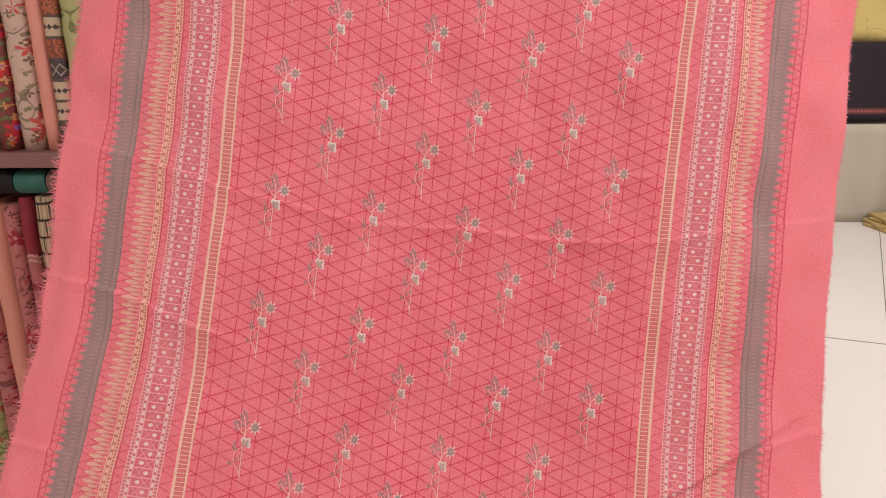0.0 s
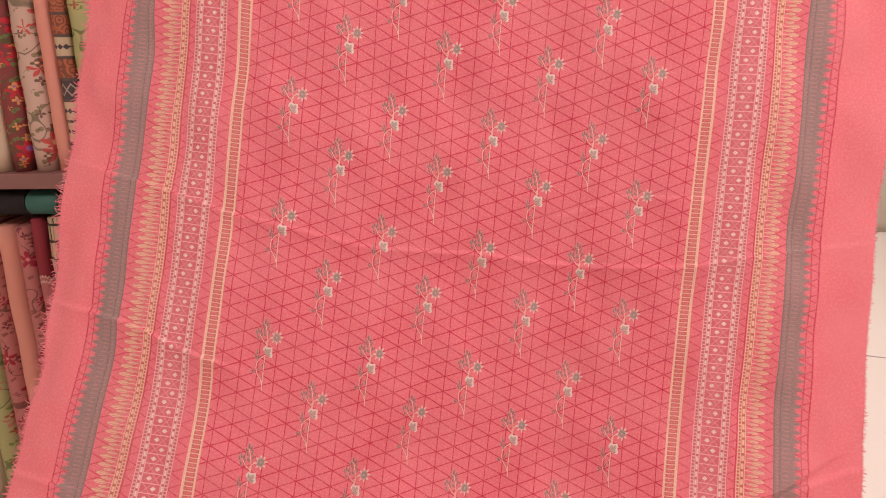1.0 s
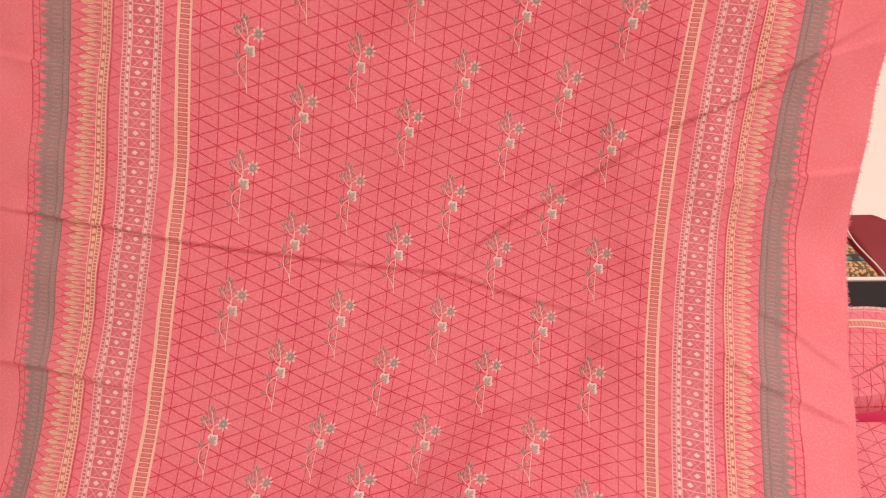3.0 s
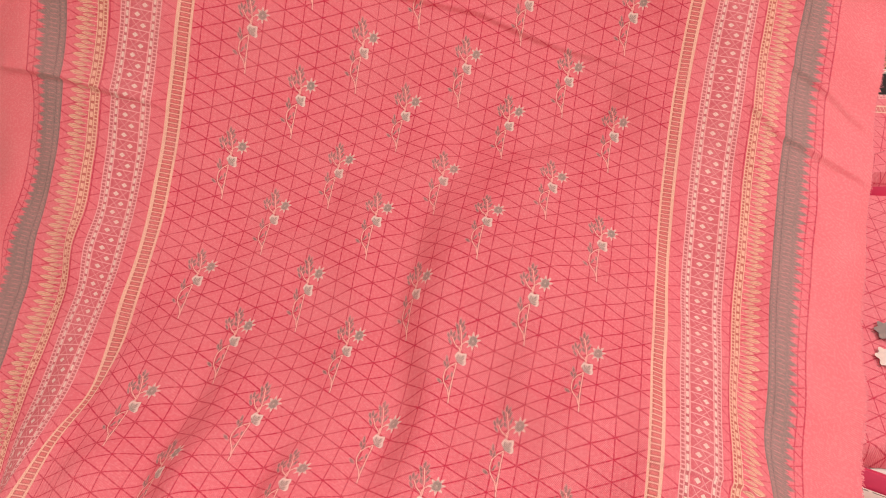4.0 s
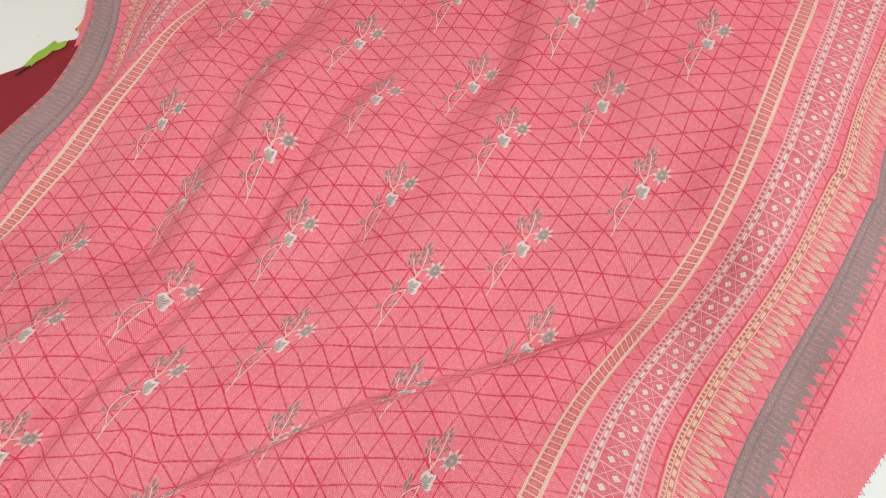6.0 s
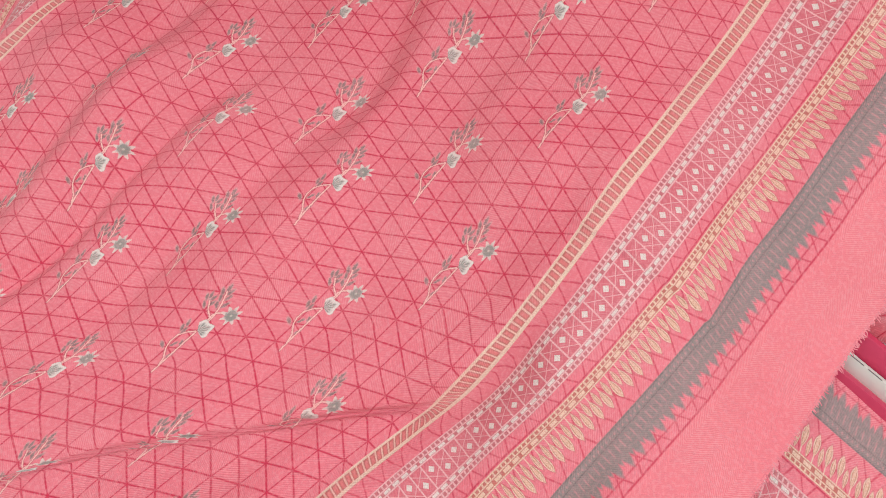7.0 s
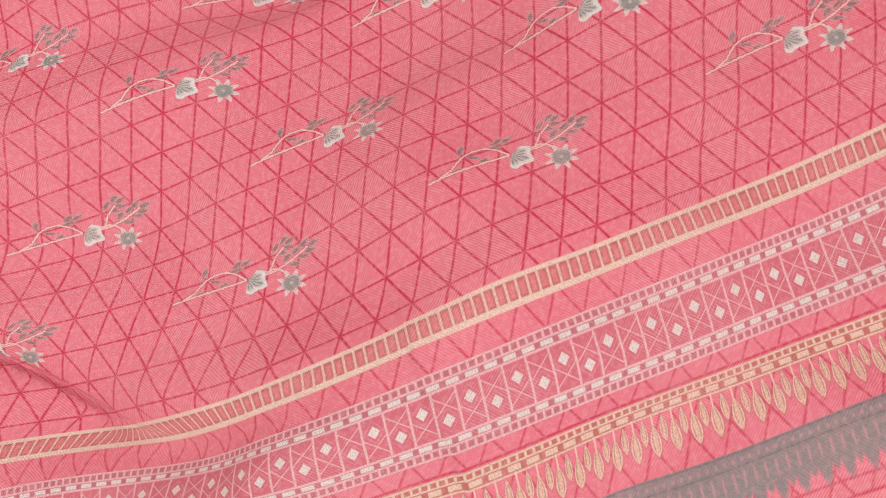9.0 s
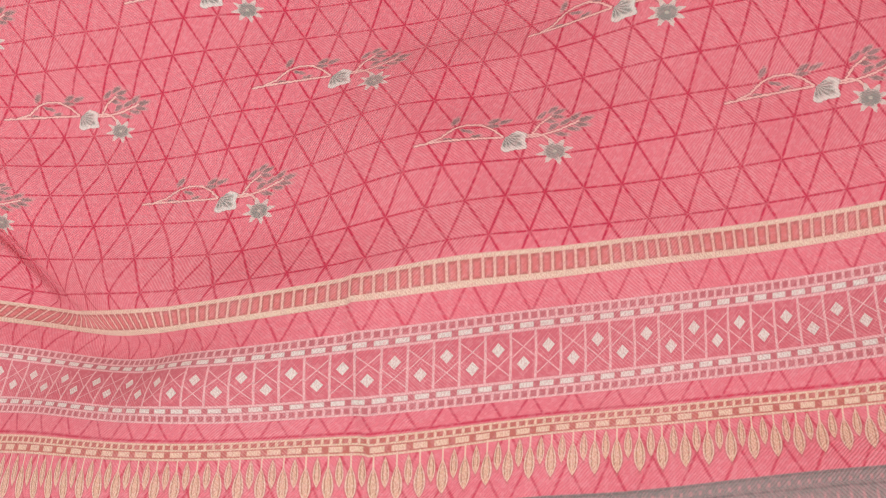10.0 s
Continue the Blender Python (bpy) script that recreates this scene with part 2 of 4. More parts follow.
    lines = (w - 3.294).abs().below(0.005, 0.005).max((w - 3.345).abs().below(0.004, 0.005))
    lace_col = t.mix(ribs * 0.18, GREY_INK, (0.36, 0.26, 0.26))
    lace_col = t.mix(lines * 0.5, lace_col, (0.13, 0.105, 0.105))
    lace_col = t.mix((pick * 0.55).max(slit * 0.6), lace_col, (0.66, 0.28, 0.29))
    lace_col = t.mix(t.noise(pos, 420.0, 2.0).above(0.56, 0.2) * 0.45, lace_col, (0.46, 0.25, 0.26))
    col = t.mix(lace, col, lace_col)

    # herringbone twill
    bend = t.noise(pos, 60.0, 2.0) * 0.004
    zig = (u.wrap(D / 3).abs() * 0.9 + v + bend) * (2 * math.pi / 0.0019)
    twill = zig.sin()
    faint = t.noise(pos, 16.0, 2.0).above(0.52, 0.16)
    speck = t.noise(pos, 2300.0, 1.0)
    slub = t.noise(pos, 320.0, 3.0)
    body = 1.0 - lace * 0.5
    col = t.mix(speck.above(0.6, 0.2) * 0.22, col, (0.60, 0.10, 0.15))
    col = t.mix(slub.above(0.54, 0.10) * 0.15 * body, col, (0.92, 0.48, 0.50))
    col = t.mix((twill * 0.5 + 0.5) * (faint * 0.15 + 0.015) * weave * body, col, (0.95, 0.55, 0.55))
    col = t.mix((0.5 - twill * 0.5) * (faint * 0.12 + 0.01) * weave * body, col, (0.58, 0.06, 0.11))
    picks = t.noise(t.vmath("MULTIPLY", pos, (1.0, 2.2, 1.0)), 620.0, 2.0)
    col = t.mix(thread * picks.above(0.54, 0.10) * 0.32, col, (0.58, 0.22, 0.20))
    col = t.mix(thread * picks.below(0.44, 0.10) * 0.20, col, (0.95, 0.78, 0.70))
    grain = t.noise(pos, 1500.0, 2.0)
    t.bump(twill * 0.4 * weave + grain + thread * 1.2, 0.5, 0.0005)
    return t.finish(col, 0.7, Sheen_Weight=0.05, Sheen_Roughness=0.4, Specular_IOR_Level=0.22)


def sprig_on(t, u, v, col, mask):
    return t.mix(mask, col, sprig(t, u, v, col))


CLOTH = cloth_material("printed_pink_twill")


# ---- helpers for meshes ----
def thing(name, label, category, group="", kind="", at=(0, 0, 0)):
    ob = new(name)
    ob.location = at
    return tagged(ob, label, category, group, kind)


def part(name, bm, material, parent=None, label="", smooth=True):
    me = bpy.data.meshes.new(name)
    if isinstance(bm, bmesh.types.BMesh):
        bm.normal_update()
        bm.to_mesh(me)
        bm.free()
    else:
        me.from_pydata(*bm)
    for f in me.polygons:
        f.use_smooth = smooth
    me.materials.append(material)
    ob = new(name, me)
    if parent:
        ob.parent = parent
    return tagged(ob, label)


def box(bm, x0, x1, y0, y1, z0, z1, bevel=0.0):
    made = bmesh.ops.create_cube(bm, size=1.0)
    bmesh.ops.transform(bm, matrix=Matrix.LocRotScale(((x0 + x1) / 2, (y0 + y1) / 2, (z0 + z1) / 2), None, (x1 - x0, y1 - y0, z1 - z0)), verts=made["verts"])
    if bevel:
        edges = list({e for v in made["verts"] for e in v.link_edges})
        bmesh.ops.bevel(bm, geom=edges, offset=bevel, segments=2, affect="EDGES", profile=0.6)
    return bm


def sheet(fn, nu, nv, uv=None, thick=0.0):
    """A mesh over the unit square: fn(s, t) gives the place, uv(s, t) the print's coordinates."""
    S, T = np.meshgrid(np.linspace(0, 1, nu + 1), np.linspace(0, 1, nv + 1), indexing="ij")
    P = fn(S, T)
    me = bpy.data.meshes.new("sheet")
    verts = np.stack(P, -1).reshape(-1, 3)
    k = (np.arange(nu)[:, None] * (nv + 1) + np.arange(nv)[None]).ravel()
    quads = np.stack([k, k + nv + 1, k + nv + 2, k + 1], 1)
    me.from_pydata(verts.tolist(), [], quads.tolist())
    layer = me.uv_layers.new(name="cloth")
    A, B = uv(S, T) if uv else (S, T)
    loops = np.stack([A.ravel(), B.ravel()], 1)[quads.ravel()]
    layer.data.foreach_set("uv", loops.astype(np.float32).ravel())
    for f in me.polygons:
        f.use_smooth = True
    return me


def plain(name, c, c2, scale, rough=0.7, bump=0.2, depth=0.002):
    t = Nodes(name)
    tc = t.node("ShaderNodeTexCoord")
    pos = tc.outputs["Object"]
    n = t.noise(pos, scale, 4.0)
    col = t.mix(n, c, c2)
    col = t.mix(t.noise(pos, scale * 12, 2.0) * 0.3, col, c)
    t.bump(t.noise(pos, scale * 6, 3.0), bump, depth)
    return t.finish(col, rough)


# ---- room ----
t = Nodes("white_floor_covering")
tc = t.node("ShaderNodeTexCoord")
pos = tc.outputs["Object"]
col = t.mix(t.noise(pos, 1.3, 4.0), (0.80, 0.74, 0.70), (0.86, 0.81, 0.78))
col = t.mix(t.noise(pos, 170.0, 2.0).above(0.745, 0.02) * 0.4, col, (0.35, 0.30, 0.28))
t.bump(t.noise(pos, 3.0, 3.0), 0.3, 0.01)
FLOOR = t.finish(col, 0.5)
WALL = plain("cream_wall_paint", (0.66, 0.58, 0.48), (0.72, 0.64, 0.54), 3.0, 0.8)
SEAM = plain("dark_seam", (0.16, 0.13, 0.12), (0.22, 0.18, 0.16), 40.0)
X0, X1, Y0, Y1, TOP = -2.2, 3.6, -2.4, 4.6, 2.8
tagged(part("floor", box(bmesh.new(), X0, X1, Y0, Y1, -0.1, 0.0), FLOOR, smooth=False), "white covered shop floor with thin seams", "floor", kind="structure")
tagged(part("ceiling", box(bmesh.new(), X0, X1, Y0, Y1, TOP, TOP + 0.1), WALL, smooth=False), "plain cream ceiling", "ceiling", kind="structure")
for name, b in (("wall_north", (X0 - 0.1, X1 + 0.1, Y1, Y1 + 0.1)), ("wall_south", (X0 - 0.1, X1 + 0.1, Y0 - 0.1, Y0)),
                ("wall_west", (X0 - 0.1, X0, Y0, Y1)), ("wall_east", (X1, X1 + 0.1, Y0, Y1))):
    tagged(part(name, box(bmesh.new(), *b, -0.1, TOP + 0.1), WALL, smooth=False), "plain cream painted shop wall", "wall", kind="structure")

# ---- the hung and spread cloth ----
NET_X = [
    [-0.779, -0.790, -0.813, -0.852, -0.893, -0.873, -0.803, -0.868, -1.063, -0.884, -1.089, -1.126, -1.175, -1.234],
    [-0.440, -0.501, -0.537, -0.572, -0.608, -0.672, -0.643, -0.769, -0.627, -0.755, -0.716, -0.836, -0.843, -0.929],
    [-0.096, -0.142, -0.149, -0.195, -0.228, -0.248, -0.280, -0.262, -0.357, -0.331, -0.396, -0.478, -0.482, -0.538],
    [0.193, 0.172, 0.136, 0.112, 0.074, 0.062, 0.015, -0.009, -0.040, -0.078, -0.176, -0.139, -0.196, -0.158],
    [0.401, 0.372, 0.345, 0.312, 0.282, 0.243, 0.236, 0.185, 0.172, 0.070, 0.040, 0.012, -0.017, -0.061],
    [0.605, 0.589, 0.556, 0.532, 0.478, 0.448, 0.357, 0.352, 0.248, 0.274, 0.280, 0.205, 0.228, 0.071],
    [0.808, 0.785, 0.754, 0.724, 0.683, 0.655, 0.629, 0.613, 0.644, 0.388, 0.150, 0.198, 0.284, 0.278],
]
NET_Y = [
    [1.273, 1.233, 1.162, 1.068, 0.941, 0.857, 0.862, 0.472, 0.360, 0.167, -0.041, -0.145, -0.304, -0.440],
    [1.162, 1.089, 0.995, 0.901, 0.749, 0.635, 0.444, 0.338, 0.150, 0.010, -0.122, -0.247, -0.419, -0.548],
    [1.086, 1.008, 0.923, 0.854, 0.753, 0.597, 0.482, 0.276, 0.138, -0.017, -0.200, -0.340, -0.498, -0.648],
    [1.068, 1.025, 1.010, 0.964, 0.835, 0.627, 0.433, 0.271, 0.116, -0.066, -0.184, -0.348, -0.501, -0.678],
    [1.095, 1.029, 0.943, 0.880, 0.730, 0.556, 0.386, 0.226, 0.050, -0.036, -0.198, -0.373, -0.533, -0.687],
    [1.130, 1.046, 0.959, 0.870, 0.711, 0.472, 0.297, 0.142, 0.001, -0.196, -0.340, -0.462, -0.623, -0.760],
    [1.165, 1.080, 0.996, 0.884, 0.712, 0.499, 0.323, 0.102, -0.069, -0.027, -0.185, -0.450, -0.620, -0.807],
]
NET_Z = [
    [1.502, 1.176, 0.852, 0.550, 0.262, -0.070, -0.433, 0.014, 0.448, 0.452, 0.575, 0.172, -0.021, -0.078],
    [1.484, 1.190, 0.905, 0.611, 0.349, 0.187, 0.114, 0.015, -0.113, 0.026, -0.208, 0.036, 0.019, 0.026],
    [1.455, 1.133, 0.853, 0.574, 0.291, 0.097, -0.048, 0.009, 0.093, -0.008, 0.177, 0.128, 0.032, 0.028],
    [1.411, 1.089, 0.789, 0.462, 0.187, 0.035, 0.152, -0.014, 0.037, 0.056, 0.012, -0.066, -0.024, -0.015],
    [1.378, 1.070, 0.779, 0.510, 0.240, 0.139, 0.000, 0.175, 0.093, -0.037, 0.203, 0.112, 0.153, 0.041],
    [1.348, 1.062, 0.766, 0.461, 0.192, 0.105, 0.183, -0.035, 0.125, 0.140, 0.010, 0.040, 0.083, 0.055],
    [1.315, 1.017, 0.720, 0.433, 0.179, -0.009, -0.190, 0.138, 0.013, -0.366, -0.217, -0.244, -0.172, -0.028],
]
U_EDGE, V_TOP, V_END = 4.1 * D, -0.25, 2.05


def ease_u(u):
    x = u / D
    return x + 0.42 * np.log1p(np.exp((x - 0.5) / 0.6))


def ease_v(v):
    return v + 0.108 * np.log1p(np.exp((v - 0.85) / 0.12))


def blend(x, a, b, n):
    """Cubic B-spline weights."""
    s = (x - a) / (b - a) * (n - 3)
    i = np.clip(np.floor(s).astype(int), 0, n - 4)
    f = s - i
    w = np.stack([(1 - f) ** 3, 3 * f ** 3 - 6 * f ** 2 + 4, -3 * f ** 3 + 3 * f ** 2 + 3 * f + 1, f ** 3], -1) / 6
    out = np.zeros((len(x), n))
    for k in range(4):
        out[np.arange(len(x)), i + k] += w[:, k]
    return out


def drape(u, v):
    """The cloth's place at u across and v along, both 1D grids."""
    a = blend(ease_u(u), ease_u(-U_EDGE), ease_u(U_EDGE), 7)
    b = blend(ease_v(v), ease_v(V_TOP), ease_v(V_END), 14)
    return [a @ np.array(net) @ b.T for net in (NET_X, NET_Y, NET_Z)]


def near(u, v, path):
    """Distance in metres from (u, v) to a line of points, its side, and the way along it from 0 to 1."""
    best = np.full(u.shape, 9.0)
    side, along = np.zeros(u.shape), np.zeros(u.shape)
    n = len(path) - 1
    for k, (p, q) in enumerate(zip(path, path[1:])):
        ax, ay, bx, by = p[0] * D, p[1], (q[0] - p[0]) * D, q[1] - p[1]
        h = np.clip(((u - ax) * bx + (v - ay) * by) / (bx * bx + by * by), 0, 1)
        dx, dy = u - ax - h * bx, v - ay - h * by
        d = np.hypot(dx, dy)
        m = d < best
        best[m] = d[m]
        side[m] = np.sign(bx * dy - by * dx)[m]
        along[m] = ((k + h) / n)[m]
    return best, side, along


# pressed creases: line (in sprig widths across, metres along), height, width, step to one side
CREASES = [
    ([(-4.04, 0.112), (-2.27, 0.158), (-0.86, 0.173), (0.27, 0.158), (1.27, 0.158), (2.21, 0.15), (4.1, 0.096)], 0.0042, 0.0035, 1),
    ([(-4.1, 0.305), (-3.27, 0.319), (-2.68, 0.342), (-2.0, 0.360)], 0.0045, 0.004, 1),
    ([(-4.1, 0.532), (-3.4, 0.540)], 0.0045, 0.004, 1),
    ([(3.4, 0.430), (4.1, 0.381)], 0.004, 0.004, 1),
    ([(-4.1, 0.722), (-3.1, 0.728), (-2.2, 0.735), (-1.2, 0.738), (0.3, 0.743), (0.97, 0.770), (1.8, 0.790)], 0.0065, 0.005, -1),
    ([(0.3, 0.735), (0.62, 0.688), (1.27, 0.627), (2.15, 0.535), (2.86, 0.481), (3.92, 0.365)], 0.007, 0.006, -1),
    ([(0.5, 0.715), (1.5, 0.658), (2.45, 0.612), (3.33, 0.573), (4.1, 0.542)], 0.007, 0.006, 1),
    ([(2.9, 0.815), (3.22, 0.842), (4.1, 0.865)], 0.005, 0.006, -1),
    ([(3.2, 0.742), (4.1, 0.796)], 0.004, 0.010, -1),
    ([(-4.1, 0.919), (-3.33, 0.919), (-2.4, 0.928)], 0.007, 0.005, -1),
    ([(0.9, 0.10), (1.6, 0.06), (2.5, 0.055)], 0.002, 0.004, 1),
    ([(2.15, 1.297), (2.6, 1.292), (3.0, 1.285), (3.6, 1.276)], 0.0035, 0.004, -1),
]
# soft folds on the floor: line, height (minus: a valley), width
PLEAT = [(2.45, 1.412), (2.33, 1.473), (1.86, 1.542), (1.45, 1.604), (1.09, 1.650), (0.68, 1.719), (0.2, 1.79)]
FOLDS = [
    ([(2.7, 1.39), (2.35, 1.45), (1.95, 1.52), (1.5, 1.59)], -0.007, 0.028),
    ([(0.75, 0.86), (0.40, 0.92), (0.05, 1.06), (0.05, 1.16), (0.28, 1.26), (0.2, 1.40), (0.09, 1.53), (0.2, 1.62)], -0.012, 0.026),
    ([(0.75, 0.95), (0.50, 1.15), (0.62, 1.35), (0.55, 1.60)], 0.008, 0.024),
    ([(-1.3, 1.22), (-1.42, 1.345), (-1.34, 1.450), (-1.39, 1.550), (-1.2, 1.63)], -0.012, 0.022),
    ([(-1.0, 1.20), (-1.0, 1.42), (-0.95, 1.60)], 0.008, 0.022),
    ([(-0.45, 1.30), (-0.60, 1.50), (-0.66, 1.62), (-0.62, 1.75), (-0.6, 1.95)], -0.015, 0.016),
    ([(2.45, 1.412), (2.33, 1.473), (1.86, 1.542), (1.45, 1.604), (1.09, 1.650), (0.68, 1.719), (0.2, 1.79)], -0.0055, 0.022),
    ([(2.3, 1.40), (1.95, 1.48), (1.50, 1.55), (1.05, 1.61), (0.6, 1.67)], 0.007, 0.026),
    ([(1.75, 0.81), (1.45, 0.885), (0.6, 0.935)], -0.008, 0.018),
    ([(-3.2, 1.05), (-2.6, 1.25), (-2.4, 1.45), (-2.5, 1.7)], 0.006, 0.025),
]


# where the borders really lie, in sprig widths from the middle: the way along the cloth, then the shift at each of these places
PLACES = [2.24, 2.367, 2.48, 2.86, 2.96, 3.05, 3.225, 3.287, 3.50, 4.10]
EASE_RIGHT = [(0.20, (0, 0, -0.01, -0.055, -0.08, -0.083, -0.092, -0.095, -0.092, -0.016)), (0.45, (0, 0, 0, -0.043, -0.06, -0.065, -0.061, -0.06, -0.042, 0.015)),
              (1.00, (0, 0, 0, 0.02, 0.022, 0.022, 0.006, 0, 0.03, 0.09)), (1.23, (0, 0, 0, 0, -0.018, -0.018, -0.005, 0, 0, 0)),
              (1.48, (0.02, 0, 0, -0.055, -0.055, -0.055, -0.025, -0.015, -0.005, 0)), (1.75, (0, 0, 0, 0, 0, 0, 0, 0, 0, 0))]
# on the floor a pleat beside the left ladder swallows the white and cream bands, and the rim is turned under
EASE_LEFT = [(0.37, (0, 0, -0.008, -0.05, -0.07, -0.068, -0.033, -0.02, 0.02, 0.037)), (0.54, (0.01, 0.012, 0.012, 0, 0.02, 0.045, 0.071, 0.08, 0.13, 0.105)),
             (1.03, (0, 0.02, 0.02, 0, 0, 0.02, 0.05, 0.06, 0.08, 0.1)), (1.12, (-0.06, -0.06, -0.06, -0.11, -0.11, -0.12, -0.076, -0.06, -0.06, -0.12)),
             (1.18, (-0.092, -0.09, -0.127, -0.289, -0.28, -0.31, -0.29, -0.283, -0.277, -0.712)), (1.24, (-0.204, -0.212, -0.2, -0.311, -0.35, -0.37, -0.382, -0.386, -0.341, -0.788)),
             (1.30, (-0.145, -0.244, -0.224, -0.33, -0.34, -0.36, -0.373, -0.377, -0.33, -0.877)), (1.36, (-0.068, -0.142, -0.21, -0.36, -0.41, -0.45, -0.56, -0.547, -0.5, -1.03)),
             (1.43, (-0.075, -0.05, -0.07, -0.42, -0.51, -0.59, -0.735, -0.667, -0.57, -1.15)), (1.50, (-0.04, 0.001, -0.03, -0.39, -0.485, -0.57, -0.735, -0.704, -0.6, -1.18)),
             (1.58, (0.01, 0.003, -0.03, -0.395, -0.49, -0.575, -0.735, -0.727, -0.61, -1.19))]


def ease_borders(u, v, P):
    """Lets the borders run closer together or farther apart along the cloth."""
    x = u / D
    step = x[1] - x[0]
    ahead = [P[-1] + k * (P[-1] - P[-2]) for k in range(1, 7)]
    before = [P[0] + k * (P[0] - P[1]) for k in range(6, 0, -1)]
    wide = np.concatenate([before, P, ahead])
    xw = np.concatenate([x[0] - step * np.arange(6, 0, -1), x, x[-1] + step * np.arange(1, 7)])
    move = np.zeros((len(x), len(v)))
    for sign, table in ((1, EASE_RIGHT), (-1, EASE_LEFT)):
        for j, way in enumerate(v):
            shifts = [np.interp(way, [r[0] for r in table], [r[1][k] for r in table]) for k in range(len(PLACES))]
            move[:, j] += sign * np.where(x * sign > 0, np.interp(np.abs(x), [0.0, 1.85] + PLACES, [0.0, 0.0] + shifts), 0)
    soft = np.exp(-(np.arange(-24, 25) / 9.0) ** 2)
    soft /= soft.sum()
    padded = np.pad(move, ((0, 0), (24, 24)), mode="edge")
    move = sum(k * padded[:, i:i + len(v)] for i, k in enumerate(soft))
    out = np.empty_like(P)
    for j in range(len(v)):
        for c in range(3):
            out[:, j, c] = np.interp(x + move[:, j], xw, wide[:, j, c])
    return out


def cloth_sheet():
    u = np.linspace(-U_EDGE, U_EDGE, 300)
    v = np.linspace(V_TOP, V_END, 860)
    X, Y, Z = drape(u, v)
    P = ease_borders(u, v, np.stack([X, Y, Z], -1))
    # the long fold on the floor hides a strip of cloth
    line = sorted(PLEAT)
    for i, x in enumerate(u / D):
        f = np.interp(x, [p[0] for p in line], [p[1] for p in line])
        k = np.clip(min(x + 0.1, 2.42 - x) * 4, 0, 1)
        d = v - f
        moved = np.interp(d, [-0.13, -0.026, 0.026, 0.13], [-0.13, -0.0060, 0.0060, 0.13], left=None, right=None)
        moved = np.where(np.abs(d) < 0.13, moved, d)
        place = f + d * (1 - k) + moved * k
        P[i] = np.stack([np.interp(place, v, P[i, :, c]) for c in range(3)], -1)
    Tu, Tv = np.gradient(P, u, axis=0), np.gradient(P, v, axis=1)
    N = np.cross(Tv, Tu)
    N /= np.linalg.norm(N, axis=-1, keepdims=True)
    U, W = np.meshgrid(u, v, indexing="ij")
    h = np.zeros_like(U)
    for path, height, width, way in CREASES:
        d, side, along = near(U, W, path)
        fade = np.clip(1.2 - np.abs(2 * along - 1) ** 4, 0, 1)
        h += height * fade * np.where(side == way, np.exp(-d / (3.5 * width)), np.exp(-(d / (0.5 * width)) ** 2))
    for path, height, width in FOLDS:
        d, side, along = near(U, W, path)
        fade = np.clip((1 - np.abs(2 * along - 1)) * 4, 0, 1)
        h += height * fade * np.exp(-(d / width) ** 2)
    rng = np.random.default_rng(5)
    for _ in range(60):          # faint cockling all over
        k = rng.normal(0, 1, 2) * (9, 5)
        h += 0.00055 / (0.5 + np.hypot(*k) / 12) * np.sin(2 * np.pi * (k[0] * U + k[1] * W) + rng.uniform(0, 6.28))
    P = P + N * h[..., None]
    P[..., 2] = np.maximum(P[..., 2], 0.004 + 0.0005 * (1 + np.sin(40 * U + 23 * W)))
    # the turned-under rim and the swallowed bands dip to the floor
    for j, w in enumerate(v):
        k = np.clip((w - 1.16) / 0.14, 0, 1)
        x = -u / D
        deep = np.clip((x - 3.50) / 0.12, 0, 1) * 0.012 + np.clip((w - 1.38) / 0.08, 0, 1) * 0.006 * np.exp(-((x - 2.78) / 0.22) ** 4)
        P[:, j, 2] = np.maximum(P[:, j, 2] - k * deep, 0.0030)
    return u, v, P


CU, CV, CP = cloth_sheet()
nu, nv = len(CU) - 1, len(CV) - 1
shawl = thing("shawl", "pink printed shawl with frayed edges, hung and spread on the floor", "shawl")
body = sheet(lambda s, t: (CP[..., 0], CP[..., 1], CP[..., 2]), nu, nv, lambda s, t: np.meshgrid(CU, CV, indexing="ij"))
body.materials.append(CLOTH)
ob = new("cloth", body)
ob.parent = shawl

# frayed side edges: a bead of bunched threads and loose ends
THREAD = plain("pink_thread", (0.66, 0.05, 0.11), (0.86, 0.42, 0.44), 160.0, 0.8)
rng = random.Random(3)


def fringe(i, out, short, extra):
    verts, faces = [], []
    for j in range(0, nv - 1):
        for _ in range(2):
            f = rng.random()
            p = Vector(CP[i, j] * (1 - f) + CP[i, j + 1] * f)
            inner = Vector(CP[i - out * 4, j])
            away = (p - inner).normalized()
            along = Vector(CP[i, j + 1] - CP[i, j]).normalized()
            long = (short + extra * rng.random() ** 2) * (1.0 if CV[j] < 0.95 or out > 0 else 0.22)
            w = along * 0.00055
            q0, q = p - away * 0.002, p
            bend = along * rng.uniform(-0.8, 0.8) + Vector((0, -0.25 * rng.random(), rng.uniform(-0.5, 0.3)))
            k = len(verts)
            verts += [q0 - w, q0 + w]
            way = away.copy()
            for s in range(3):
                way = (way + bend * 0.45).normalized()
                q = q + way * long / 3
                q.z = max(q.z, 0.002)
                verts += [q - w * (1 - s * 0.25), q + w * (1 - s * 0.25)]
                faces.append((k + 2 * s, k + 2 * s + 1, k + 2 * s + 3, k + 2 * s + 2))
    return verts, [], faces


part("fringe", fringe(0, -1, 0.004, 0.011), THREAD, shawl, "frayed pink thread ends")
part("fringe", fringe(nu, 1, 0.0012, 0.0045), THREAD, shawl, "frayed pink thread ends")


